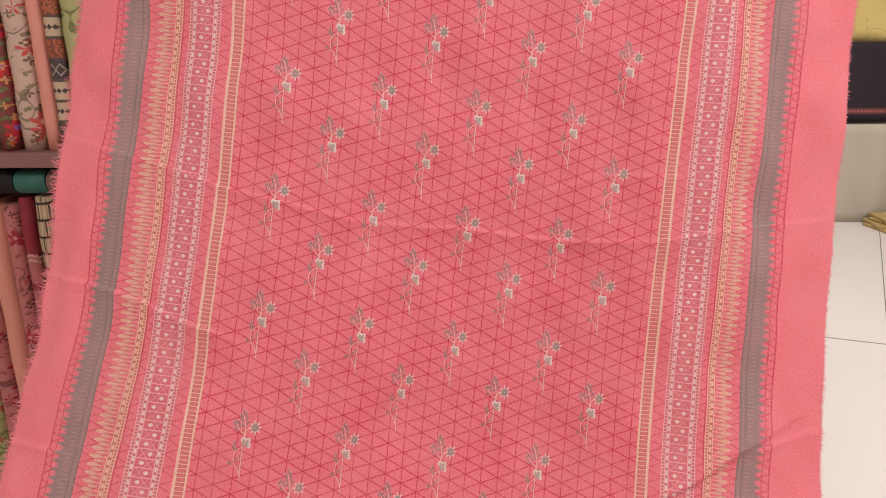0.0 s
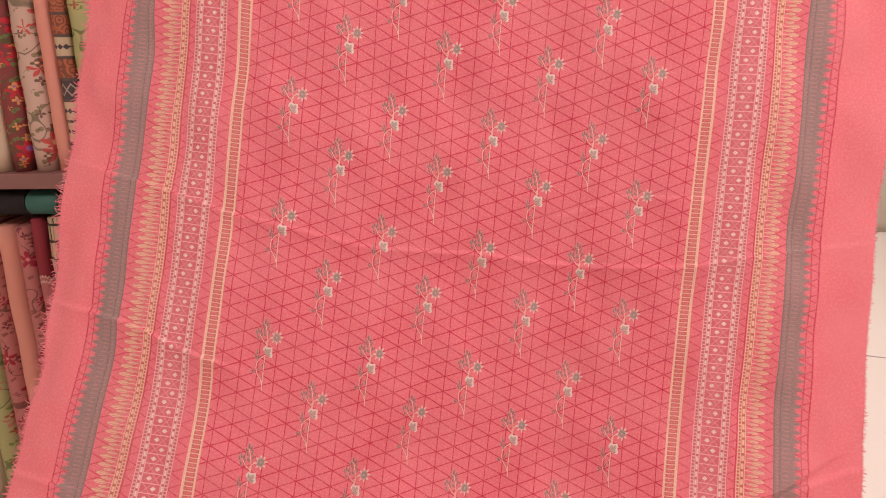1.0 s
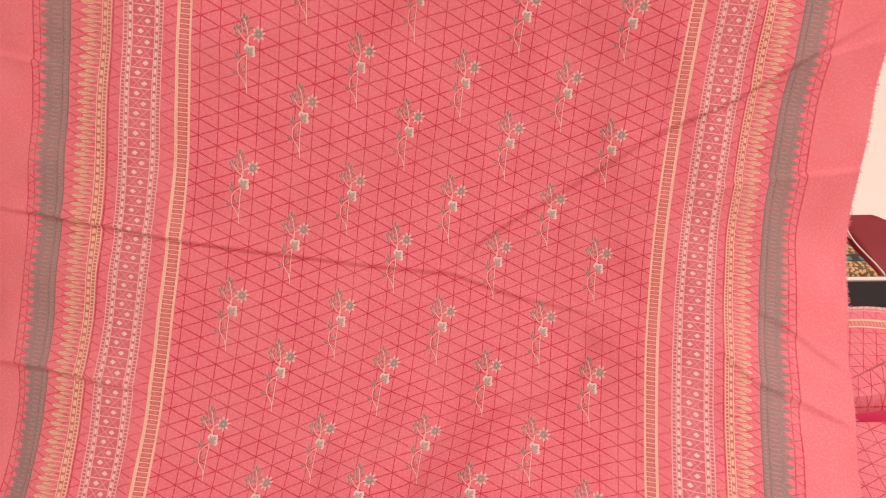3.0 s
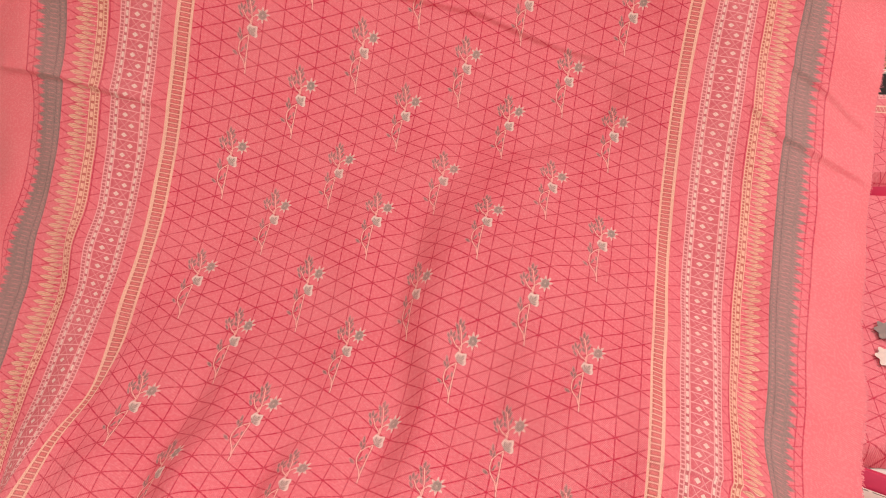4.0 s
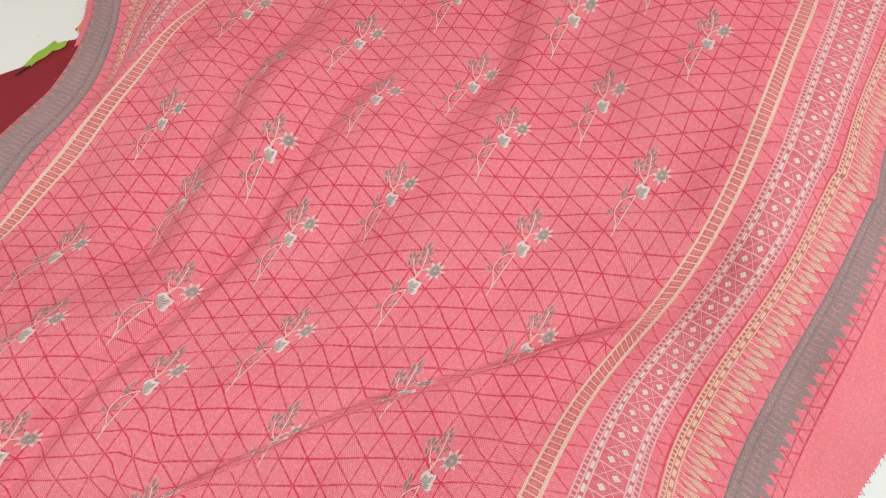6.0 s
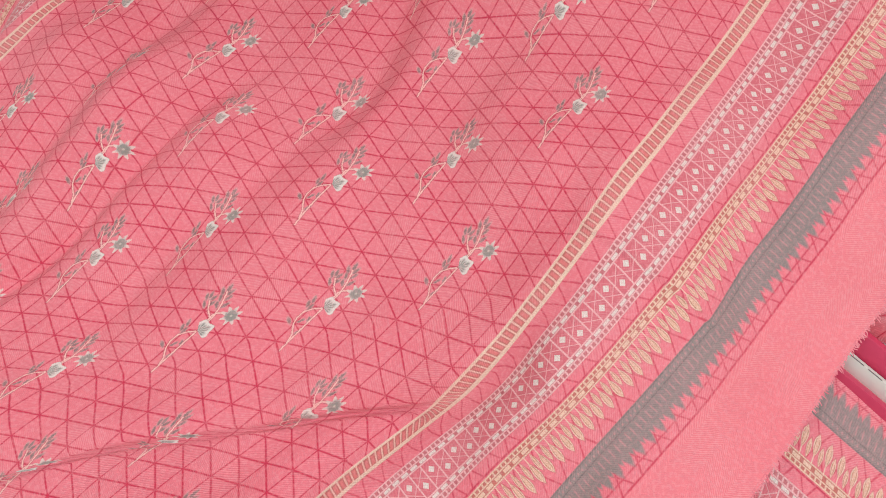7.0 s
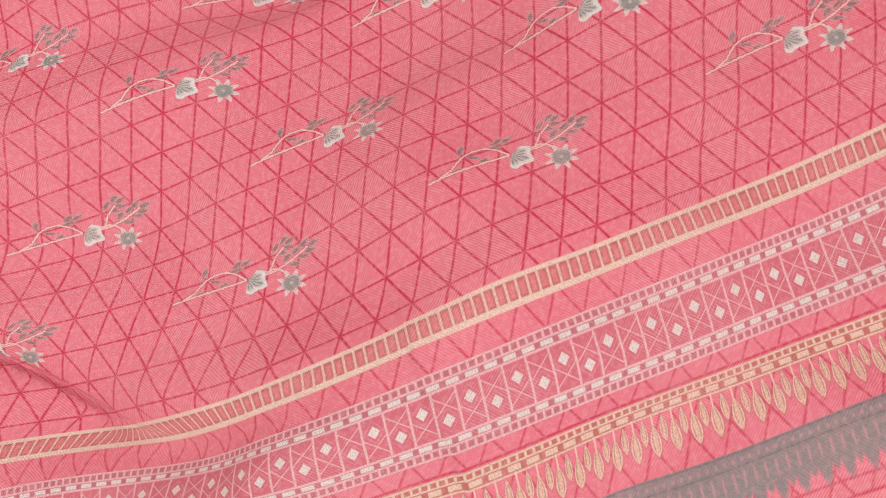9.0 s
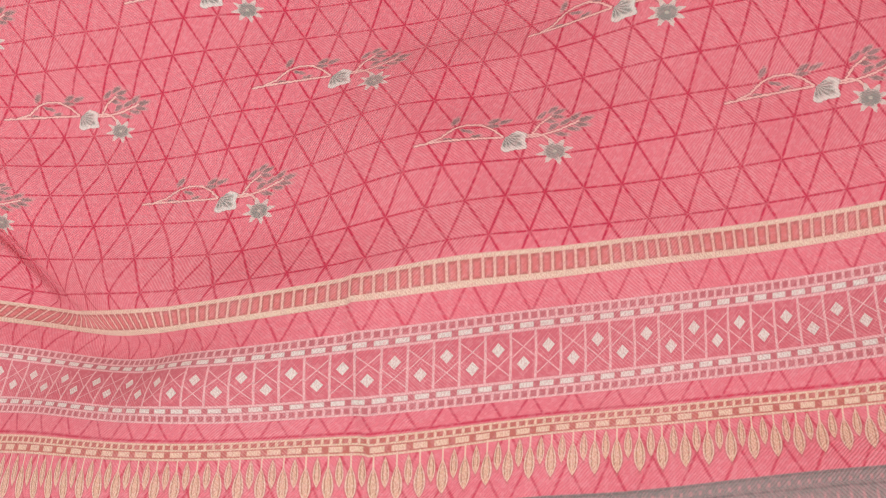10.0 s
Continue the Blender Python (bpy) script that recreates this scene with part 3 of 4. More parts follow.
# ---- patterned stuffs ----
def flowered(name, ground, petals, leaves, scale, cover=0.5):
    """A printed cloth with scattered five-petalled blooms, leaves and thin twigs."""
    t = Nodes(name)
    pos = t.node("ShaderNodeTexCoord").outputs["Object"]
    flat = t.vmath("MULTIPLY", pos, (1.0, 0.35, 1.0))
    warp = t.vmath("ADD", flat, t.vmath("SCALE", t.node("ShaderNodeTexNoise", Vector=pos, Scale=scale * 2.5, Detail=2.0).outputs["Color"], 0.22 / scale))
    col = t.mix(t.noise(pos, scale * 0.6, 3.0), ground, tuple(0.8 * c for c in ground))
    twig = (t.noise(flat, scale * 0.55, 1.0) - 0.5).abs().below(0.0035, 0.003)
    col = t.mix(twig * 0.8, col, tuple(0.45 * c for c in leaves))

    def scatter(size, reach, lobes, tone, core, turn):
        n = t.node("ShaderNodeTexVoronoi", Vector=warp, Scale=scale * size, Randomness=0.85)
        q = t.vmath("SUBTRACT", warp, n.outputs["Position"])
        sp = t.node("ShaderNodeSeparateXYZ", Vector=q)
        a = t.math("ARCTAN2", Val(t, sp.outputs[2]), Val(t, sp.outputs[0]))
        d = Val(t, n.outputs["Distance"])
        edge = ((a * lobes + turn).sin() * 0.30 + 0.72) * reach
        shape = (d - edge).below(0.0, 0.05)
        streak = (a * lobes * 5.0).sin() * 0.5 + 0.5
        c = t.mix(streak * 0.5, tone, tuple(0.45 * k for k in tone))
        c = t.mix(d.below(reach * 0.28, 0.05), c, core)
        return shape, c

    for size, reach, lobes, tone, core, turn in ((2.3, 0.42 * cover, 2.0, leaves, tuple(0.5 * c for c in leaves), 0.6), (1.0, 0.50 * cover, 5.0, petals[0], petals[1], 0.0),
                                                 (1.7, 0.34 * cover, 4.0, petals[2], petals[1], 1.3)):
        shape, c = scatter(size, reach, lobes, tone, core, turn)
        col = t.mix(shape, col, c)
    t.bump(t.noise(pos, 600.0, 2.0), 0.3, 0.0005)
    return t.finish(col, 0.75)


def patchwork(name):
    """Block print in stacked strips: dark zigzag, cream, rust leaf, dark chain."""
    t = Nodes(name)
    pos = t.node("ShaderNodeTexCoord").outputs["Object"]
    sep = t.node("ShaderNodeSeparateXYZ", Vector=pos)
    x, z = Val(t, sep.outputs[0]), Val(t, sep.outputs[2])
    zz = z + t.noise(pos, 20.0, 2.0) * 0.004
    row = (zz / 0.036).round()
    pick = t.node("ShaderNodeTexWhiteNoise")
    pick.noise_dimensions = "1D"
    t.put(pick, "W", row)
    k = Val(t, pick.outputs[0])
    lz = zz.wrap(0.036)
    zig = (lz.abs() - (x.wrap(0.014).abs() * 1.4)).abs().below(0.0018, 0.001)
    chain = (lz.abs() + x.wrap(0.009).abs()).below(0.0048, 0.001)
    n = t.node("ShaderNodeTexVoronoi", Vector=pos, Scale=55.0)
    blot = (Val(t, n.outputs["Distance"]) * 22.0).sin().above(0.3, 0.3)
    dark, cream, rust = (0.065, 0.050, 0.055), (0.52, 0.40, 0.27), (0.40, 0.115, 0.055)
    a = t.mix(zig, dark, (0.36, 0.27, 0.22))
    b = t.mix(chain, cream, dark)
    c = t.mix(blot * 0.8, rust, (0.14, 0.05, 0.035))
    col = t.mix(k.above(0.4, 0.01), a, t.mix(k.above(0.68, 0.01), c, b))
    col = t.mix(lz.abs().above(0.0155, 0.001), col, (0.10, 0.07, 0.06))
    return t.finish(col, 0.75)


def edged(name):
    """Maroon above, a pale scalloped line, dusty pink below with a dark band."""
    t = Nodes(name)
    pos = t.node("ShaderNodeTexCoord").outputs["Object"]
    sep = t.node("ShaderNodeSeparateXYZ", Vector=pos)
    x, z = Val(t, sep.outputs[0]), Val(t, sep.outputs[2])
    arch = z + x * x * 40.0 + (x * 700.0).sin().abs() * 0.004
    col = t.mix(arch.above(0.520, 0.002), (0.42, 0.13, 0.13), (0.25, 0.02, 0.035))
    for at in (0.512, 0.522):
        col = t.mix((arch - at).abs().below(0.0016, 0.001), col, (0.62, 0.42, 0.36))
    col = t.mix((z - 0.455).abs().below(0.007, 0.001), col, (0.26, 0.03, 0.04))
    n = t.node("ShaderNodeTexVoronoi", Vector=pos, Scale=70.0)
    col = t.mix(Val(t, n.outputs["Distance"]).below(0.18, 0.1) * z.below(0.44, 0.01), col, (0.24, 0.05, 0.06))
    return t.finish(col, 0.75)


def striped(name):
    t = Nodes(name)
    pos = t.node("ShaderNodeTexCoord").outputs["Object"]
    sep = t.node("ShaderNodeSeparateXYZ", Vector=pos)
    x, z = Val(t, sep.outputs[0]), Val(t, sep.outputs[2])
    wob = t.noise(pos, 25.0, 2.0) * 0.01
    block = ((z + wob) / 0.032).round()
    fine = ((x + wob) * 700.0).sin().above(0.5, 0.4) * 0.6
    bars = (z + wob).wrap(0.032).abs().above(0.0135, 0.001).max((x + block * 0.011).wrap(0.02).abs().below(0.0012, 0.001))
    col = t.mix(fine, (0.50, 0.38, 0.24), (0.24, 0.16, 0.10))
    return t.finish(t.mix(bars, col, (0.03, 0.02, 0.02)), 0.8)


RED_FLORAL = flowered("red_floral", (0.24, 0.05, 0.05), ((0.62, 0.03, 0.05), (0.30, 0.12, 0.42), (0.75, 0.35, 0.12)), (0.16, 0.20, 0.07), 24.0, 0.9)
BEIGE_FLORAL = flowered("beige_floral", (0.62, 0.44, 0.36), ((0.62, 0.10, 0.09), (0.75, 0.50, 0.30), (0.20, 0.12, 0.09)), (0.30, 0.24, 0.14), 19.0, 0.8)
SALMON = plain("salmon_cotton", (0.66, 0.27, 0.21), (0.72, 0.32, 0.25), 8.0, 0.8)
DARK_PRINT = patchwork("dark_block_print")
EDGED = edged("maroon_scalloped_print")
GREEN_FLORAL = flowered("pale_green_floral", (0.44, 0.44, 0.20), ((0.60, 0.22, 0.16), (0.66, 0.50, 0.36), (0.45, 0.12, 0.06)), (0.22, 0.28, 0.08), 16.0, 0.7)
PINK_FLORAL = flowered("dusty_pink_floral", (0.52, 0.18, 0.17), ((0.40, 0.02, 0.05), (0.62, 0.24, 0.22), (0.20, 0.04, 0.05)), (0.30, 0.09, 0.07), 22.0, 0.8)
MAROON = plain("maroon_cloth", (0.20, 0.004, 0.014), (0.27, 0.008, 0.022), 9.0, 0.6)
RED = plain("red_cloth", (0.40, 0.012, 0.02), (0.48, 0.02, 0.03), 9.0, 0.6)
TEAL = plain("teal_cloth", (0.02, 0.11, 0.09), (0.03, 0.15, 0.12), 20.0, 0.6)
BLACK = plain("black_cloth", (0.012, 0.010, 0.012), (0.018, 0.015, 0.017), 20.0, 0.9)
BROWN = plain("mauve_brown_cloth", (0.16, 0.08, 0.075), (0.21, 0.11, 0.10), 20.0, 0.7)
BOARD = plain("mauve_shelf_laminate", (0.22, 0.105, 0.10), (0.27, 0.13, 0.12), 6.0, 0.5)
CREAM_CLOTH = plain("cream_cloth", (0.58, 0.46, 0.32), (0.66, 0.54, 0.40), 9.0, 0.8)
STRIPES = striped("striped_woven_cloth")

# ---- shelf with folded cloths ----
SY = 1.27
shelf = thing("shelf_unit", "mauve laminate wall shelf packed with folded cloths", "shelf")
for z0, z1 in ((0.03, 0.055), (0.745, 0.773), (1.40, 1.425)):
    part("shelf_board", box(bmesh.new(), -1.20, -0.40, SY - 0.015, SY + 0.30, z0, z1, 0.002), BOARD, shelf, smooth=False)
for x0 in (-1.222, -0.40):
    part("side_panel", box(bmesh.new(), x0, x0 + 0.022, SY - 0.015, SY + 0.322, 0.0, 1.45, 0.002), BOARD, shelf, smooth=False)
part("back_panel", box(bmesh.new(), -1.20, -0.40, SY + 0.30, SY + 0.322, 0.0, 1.45), BOARD, shelf, smooth=False)


def fold_stack(name, label, mat, x0, x1, z0, z1, depth, group, lean=0.0, seed=0):
    """A cloth folded flat and stood on edge: a few wrapped layers with round folds to the front."""
    r = random.Random(seed)
    ob = thing(name, label, "folded cloth", group, at=((x0 + x1) / 2, SY, z0))
    n = max(1, round((x1 - x0) / 0.038))
    w = (x1 - x0) / n
    for k in range(n):
        bm = bmesh.new()
        cx = (k + 0.5) * w - (x1 - x0) / 2
        out = r.uniform(0.0, 0.006)
        prof = [(cx - w * 0.49, depth)] + [(cx - math.cos(a) * w * 0.49, out + w * 0.49 * (1 - math.sin(a))) for a in np.linspace(0, math.pi, 7)] + [(cx + w * 0.49, depth)]
        rows = []
        top = z1 - z0 - r.uniform(0, 0.006)
        for s in range(9):
            z = top * s / 8
            wave = 0.0007 * math.sin(3.1 * s + seed + k)
            pinch = 1.0 if 0 < s < 8 else 0.86
            rows.append([bm.verts.new((cx + (x - cx) * pinch + wave, y + wave, z)) for x, y in prof])
        for a, b in zip(rows, rows[1:]):
            for i in range(len(prof) - 1):
                bm.faces.new((a[i], a[i + 1], b[i + 1], b[i]))
            bm.faces.new((a[-1], a[0], b[0], b[-1]))
        bm.faces.new(rows[-1])
        bm.faces.new(rows[0][::-1])
        part("fold", bm, mat, ob)
    ob.rotation_euler = (0, radians(lean), 0)
    return ob


UPPER, LOWER = "folded cloths on the upper shelf", "folded cloths on the lower shelf"
for k, (x0, x1, mat, label, h) in enumerate((
        (-0.985, -0.925, CREAM_CLOTH, "cream folded cloth stood on edge on a shelf", 0.31), (-0.925, -0.880, GREEN_FLORAL, "pale green floral folded cloth stood on edge", 0.32),
        (-0.880, -0.832, SALMON, "plain salmon folded cloth stood on edge on a shelf", 0.30), (-0.832, -0.803, CREAM_CLOTH, "thin cream folded cloth stood on edge", 0.30),
        (-0.803, -0.766, RED_FLORAL, "red and purple floral folded cloth stood on edge", 0.32), (-0.766, -0.718, BEIGE_FLORAL, "beige floral folded cloth with red blooms", 0.33),
        (-0.718, -0.690, SALMON, "plain salmon folded cloth beside a floral one", 0.33), (-0.690, -0.662, DARK_PRINT, "dark block printed folded cloth stood on edge", 0.32),
        (-0.662, -0.612, GREEN_FLORAL, "pale green floral folded cloth at the row's end", 0.33), (-0.612, -0.57, SALMON, "salmon folded cloth behind the hung shawl", 0.31))):
    fold_stack("folded_cloth", label, mat, x0, x1, 0.7735, 0.7735 + h, 0.24, UPPER, 0.0, k)
for k, (x0, x1, mat, label, h) in enumerate((
        (-1.06, -1.00, SALMON, "plain salmon folded cloth on the low shelf", 0.60), (-1.00, -0.945, CREAM_CLOTH, "cream folded cloth on the low shelf", 0.60),
        (-0.945, -0.898, GREEN_FLORAL, "cream and green floral folded cloth, lower shelf", 0.61), (-0.898, -0.862, PINK_FLORAL, "dusty pink rose print folded cloth", 0.62),
        (-0.862, -0.822, SALMON, "plain salmon folded cloth beside a rose print", 0.62), (-0.822, -0.792, PINK_FLORAL, "dusty red printed folded cloth on the low shelf", 0.62),
        (-0.792, -0.766, EDGED, "maroon folded cloth with a pale scalloped edge", 0.63), (-0.766, -0.718, STRIPES, "beige and black striped woven folded cloth", 0.635),
        (-0.718, -0.685, RED, "bright red folded cloth on the low shelf", 0.63), (-0.685, -0.64, PINK_FLORAL, "dusty pink floral folded cloth, partly hidden", 0.62))):
    fold_stack("folded_cloth", label, mat, x0, x1, 0.0555, 0.0555 + h, 0.24, LOWER, 0.0, k + 20)
for x0, x1, mat, label in ((-0.900, -0.787, BLACK, "black folded cloth lying flat under the shelf board"), (-0.785, -0.727, TEAL, "teal folded cloth lying on upright cloths"),
                           (-0.725, -0.655, BROWN, "mauve brown folded cloth lying on upright cloths")):
    ob = thing("rolled_cloth", label, "folded cloth", "cloths lying under the shelf board", at=((x0 + x1) / 2, SY + 0.02, 0.7145))
    bm = bmesh.new()
    ring = [(0.024 * math.cos(a) * (1.0 if math.cos(a) < 0 else 3.0), 0.0225 * math.sin(a)) for a in np.linspace(0, 2 * math.pi, 20, endpoint=False)]
    rows = [[bm.verts.new((x, y * s, z * s)) for y, z in ring] for x, s in ((-(x1 - x0) / 2, 0.85), (-(x1 - x0) / 2 + 0.004, 1.0), ((x1 - x0) / 2 - 0.004, 1.0), ((x1 - x0) / 2, 0.85))]
    for a, b in zip(rows, rows[1:]):
        for i in range(20):
            bm.faces.new((a[i], a[(i + 1) % 20], b[(i + 1) % 20], b[i]))
    bm.faces.new(rows[0]), bm.faces.new(rows[-1][::-1])
    part("roll", bm, mat, ob)

# ---- far end: low platform, hung cloths, a small pile ----
t = Nodes("dotted_black_cloth")
pos = t.node("ShaderNodeTexCoord").outputs["Object"]
n = t.node("ShaderNodeTexVoronoi", Vector=pos, Scale=11.0, Randomness=0.6)
sep = t.node("ShaderNodeSeparateXYZ", Vector=pos)
x, z = Val(t, sep.outputs[0]), Val(t, sep.outputs[2])
trim = z.within(0.045, 0.075, 0.004)
bead = (x.wrap(0.018).abs() + (z - 0.06).abs()).below(0.008, 0.002)
col = t.mix(Val(t, n.outputs["Distance"]).below(0.16, 0.06), (0.02, 0.012, 0.02), (0.36, 0.20, 0.17))
col = t.mix(trim, col, t.mix(bead, (0.16, 0.05, 0.05), (0.42, 0.12, 0.10)))
DOTS = t.finish(col, 0.8)
YELLOW = flowered("pale_yellow_cloth", (0.72, 0.56, 0.20), ((0.62, 0.40, 0.16), (0.7, 0.5, 0.3), (0.5, 0.32, 0.16)), (0.62, 0.48, 0.18), 9.0, 0.35)
GREIGE = plain("greige_cover_cloth", (0.50, 0.44, 0.36), (0.56, 0.50, 0.42), 5.0, 0.85)
GOLD = flowered("gold_brocade", (0.56, 0.40, 0.16), ((0.70, 0.54, 0.26), (0.40, 0.24, 0.08), (0.75, 0.62, 0.38)), (0.46, 0.30, 0.10), 40.0, 0.8)
FY = 3.725


def hung(name, label, category, mat, x0, x1, z0, z1, y, waves, amp, seed):
    ob = thing(name, label, category, at=(x0, y, z0))
    f = lambda s, t: (s * (x1 - x0), amp * np.sin(waves * 6.28 * s + seed) * (1.1 - t) + amp * 0.5 * np.sin(waves * 14 * s + 2 * seed), t * (z1 - z0))
    me = sheet(f, 120, 12)
    me.materials.append(mat)
    k = new("panel", me)
    k.parent = ob
    k.modifiers.new("thickness", "SOLIDIFY").thickness = 0.004
    return ob


plat = thing("low_platform", "low platform with a greige cloth cover", "platform", at=(0, 0, 0))
part("platform_body", box(bmesh.new(), 1.10, 3.30, FY + 0.03, FY + 0.6, 0.0, 0.525), GREIGE, plat, smooth=False)
me = sheet(lambda s, t: (1.08 + 2.24 * s, FY + 0.012 * np.sin(31 * s) * (1 - t) + 0.005 * np.sin(83 * s + 1), 0.002 + 0.53 * t), 160, 10)
me.materials.append(GREIGE)
ob = new("cover", me)
ob.parent = plat
ob.modifiers.new("thickness", "SOLIDIFY").thickness = 0.004
hung("hung_black_cloth", "black cloth with pink dots and beaded trim, hung over the platform", "hung cloth", DOTS, 1.1, 3.3, 0.535, 0.948, FY + 0.06, 3, 0.010, 1.0)
hung("hung_yellow_cloth", "pale yellow sprigged cloth hung behind the platform", "hung cloth", YELLOW, 1.1, 3.3, 0.940, 1.75, FY + 0.085, 4, 0.010, 2.2)
pile = thing("folded_gold_cloth", "small pile of folded gold brocade on the floor", "folded cloth", at=(2.42, FY - 0.14, 0))
for k in range(4):
    bm = box(bmesh.new(), -0.14 - 0.01 * (k % 2), 0.14, -0.09, 0.09, 0.0, 0.017, 0.007)
    bmesh.ops.rotate(bm, verts=bm.verts, cent=(0, 0, 0), matrix=Matrix.Rotation(radians((7, -5, 10, -3)[k]), 3, "Z"))
    bmesh.ops.translate(bm, verts=bm.verts, vec=(0.012 * k, 0.01 * (k % 2), 0.0165 * k))
    part("fold", bm, GOLD, pile)

# thin seams of the floor covering
for x0, y0, x1, y1 in ((0.6, 2.42, 1.75, 2.02), (1.60, 2.34, 2.40, 3.72)):
    a = math.atan2(y1 - y0, x1 - x0)
    ob = part("floor_seam", box(bmesh.new(), 0, math.hypot(x1 - x0, y1 - y0), -0.0015, 0.0015, -0.002, 0.0012), SEAM, smooth=False)
    ob.matrix_world = pose(x0, y0, 0, 0, 0, math.degrees(a))
    tagged(ob, "thin dark seam in the white floor covering", "seam", kind="structure")


# ---- cloths lying beside the shawl ----
def spread(name, parent, mat, x0, x1, y0, y1, z, amp, uv=None, seed=0, edge=None, label=""):
    """A cloth lying on the floor: raised to z, ruffled, and turned down at its rim."""
    r = np.random.default_rng(seed)
    waves = [(r.normal(0, 9, 2), r.uniform(0, 6.28)) for _ in range(8)]

    def f(s, t):
        X, Y = x0 + s * (x1 - x0), y0 + t * (y1 - y0)
        if edge:
            X, Y = edge(X, Y, s, t)
        rim = np.minimum(np.minimum(s, 1 - s) * (x1 - x0), np.minimum(t, 1 - t) * (y1 - y0))
        h = sum(np.sin(k[0] * X * 3 + k[1] * Y * 3 + p) for k, p in waves) / 8
        Z = 0.0025 + (z + amp * h) * np.sqrt(np.clip(rim / 0.014, 0, 1))
        return X, Y, np.maximum(Z, 0.0025)

    me = sheet(f, 90, 90, (lambda s, t: uv(x0 + s * (x1 - x0), y0 + t * (y1 - y0))) if uv else None)
    me.materials.append(mat)
    ob = new(name, me)
    if parent:
        ob.parent = parent
    return tagged(ob, label)


t = Nodes("stitched_white_trim")
pos = t.node("ShaderNodeTexCoord").outputs["Object"]
sep = t.node("ShaderNodeSeparateXYZ", Vector=pos)
x, y = Val(t, sep.outputs[0]), Val(t, sep.outputs[1])
mid = (y + (x - 0.378) * 0.35 - 0.1885).abs().below(0.0005, 0.0004)
stitch = mid * x.wrap(0.016).abs().below(0.0062, 0.0008)
col = t.mix(t.noise(pos, 40.0, 3.0), (0.72, 0.66, 0.60), (0.80, 0.75, 0.70))
STITCHED = t.finish(t.mix(stitch * 0.9, col, (0.10, 0.06, 0.06)), 0.8)
shirt = thing("folded_shirt", "folded pink printed shirt lying on the white floor", "shirt")
CRIM = plain("crimson_trim", (0.58, 0.03, 0.10), (0.64, 0.045, 0.125), 30.0, 0.6)
LINING = plain("white_lining", (0.74, 0.68, 0.62), (0.80, 0.75, 0.70), 30.0, 0.8)
NETTED = cloth_material("pink_netted_print", 1.0, False)
spread("body", shirt, NETTED, 0.27, 0.92, 0.215, 0.60, 0.030, 0.006, lambda x, y: (x - 0.62, y + 0.3), 1)
spread("flap", shirt, NETTED, 0.33, 0.95, 0.615, 0.815, 0.030, 0.012, lambda x, y: (0.31 + (y - 0.77), x), 2)
BEIGE = plain("beige_woven_tape", (0.70, 0.50, 0.28), (0.80, 0.62, 0.40), 220.0, 0.8)
spread("tape", shirt, BEIGE, 0.40, 0.95, 0.748, 0.764, 0.037, 0.006, None, 2, lambda X, Y, s, t: (X, Y + 0.08 * (X - 0.60)), "beige stitched tape")
spread("cuff", shirt, NETTED, 0.36, 0.95, 0.612, 0.672, 0.040, 0.006, lambda x, y: (0.02 + (y - 0.77), x), 6, lambda X, Y, s, t: (X, Y + t * 0.55 * (X - 0.55)), "turned-back pink sleeve cuff")
spread("binding", shirt, CRIM, 0.36, 0.95, 0.588, 0.614, 0.034, 0.003, None, 7, lambda X, Y, s, t: (X, Y + t * 0.2 * (X - 0.55)), "crimson binding")
spread("lining", shirt, LINING, 0.32, 0.95, 0.570, 0.592, 0.031, 0.003, None, 3, label="white lining edge")
GREY_BLOOM = plain("grey_bloom_print", (0.20, 0.165, 0.165), (0.36, 0.29, 0.28), 160.0)
PALE_BLOOM = plain("pale_bloom_print", (0.70, 0.60, 0.56), (0.82, 0.74, 0.70), 160.0)
for cx, cy, mat in ((0.463, 0.365, GREY_BLOOM), (0.452, 0.330, PALE_BLOOM), (0.56, 0.40, GREY_BLOOM), (0.548, 0.362, PALE_BLOOM)):
    bm = bmesh.new()
    rim = [bm.verts.new((cx + 0.013 * (1 + 0.16 * math.sin(7 * a)) * math.cos(a), cy + 0.013 * (1 + 0.16 * math.sin(7 * a)) * math.sin(a), 0.0375)) for a in np.linspace(0, 2 * math.pi, 42, endpoint=False)]
    top = bm.verts.new((cx, cy, 0.0405))
    for i in range(42):
        bm.faces.new((rim[i], rim[(i + 1) % 42], top))
    part("printed_bloom", bm, mat, shirt)
spread("hem", shirt, CLOTH, 0.22, 0.45, 0.03, 0.182, 0.012, 0.003, lambda x, y: (0.455 + (y - 0.145), x), 4, lambda X, Y, s, t: (X, Y - 0.35 * (X - 0.378)))
for y0, y1, mat, label in ((0.160, 0.180, CRIM, "crimson trim"), (0.180, 0.197, STITCHED, "white trim with stitches"), (0.197, 0.222, CRIM, "crimson trim")):
    spread("trim", shirt, mat, 0.25, 0.70, y0, y1, 0.020, 0.001, None, 5, lambda X, Y, s, t: (X, Y - 0.35 * (X - 0.378)), label)

t = Nodes("gold_embroidered_black")
pos = t.node("ShaderNodeTexCoord").outputs["Object"]
sep = t.node("ShaderNodeSeparateXYZ", Vector=pos)
x, y = Val(t, sep.outputs[0]), Val(t, sep.outputs[1])
n = t.node("ShaderNodeTexVoronoi", Vector=pos, Scale=90.0)
n2 = t.node("ShaderNodeTexVoronoi", Vector=pos, Scale=180.0)
curl = (Val(t, n.outputs["Distance"]) * 34.0).sin().abs().below(0.35, 0.3) * y.above(0.952, 0.004)
bands = y.within(0.872, 0.902, 0.003).max(y.within(0.922, 0.946, 0.003))
bead = Val(t, n2.outputs["Distance"]).below(0.50, 0.2)
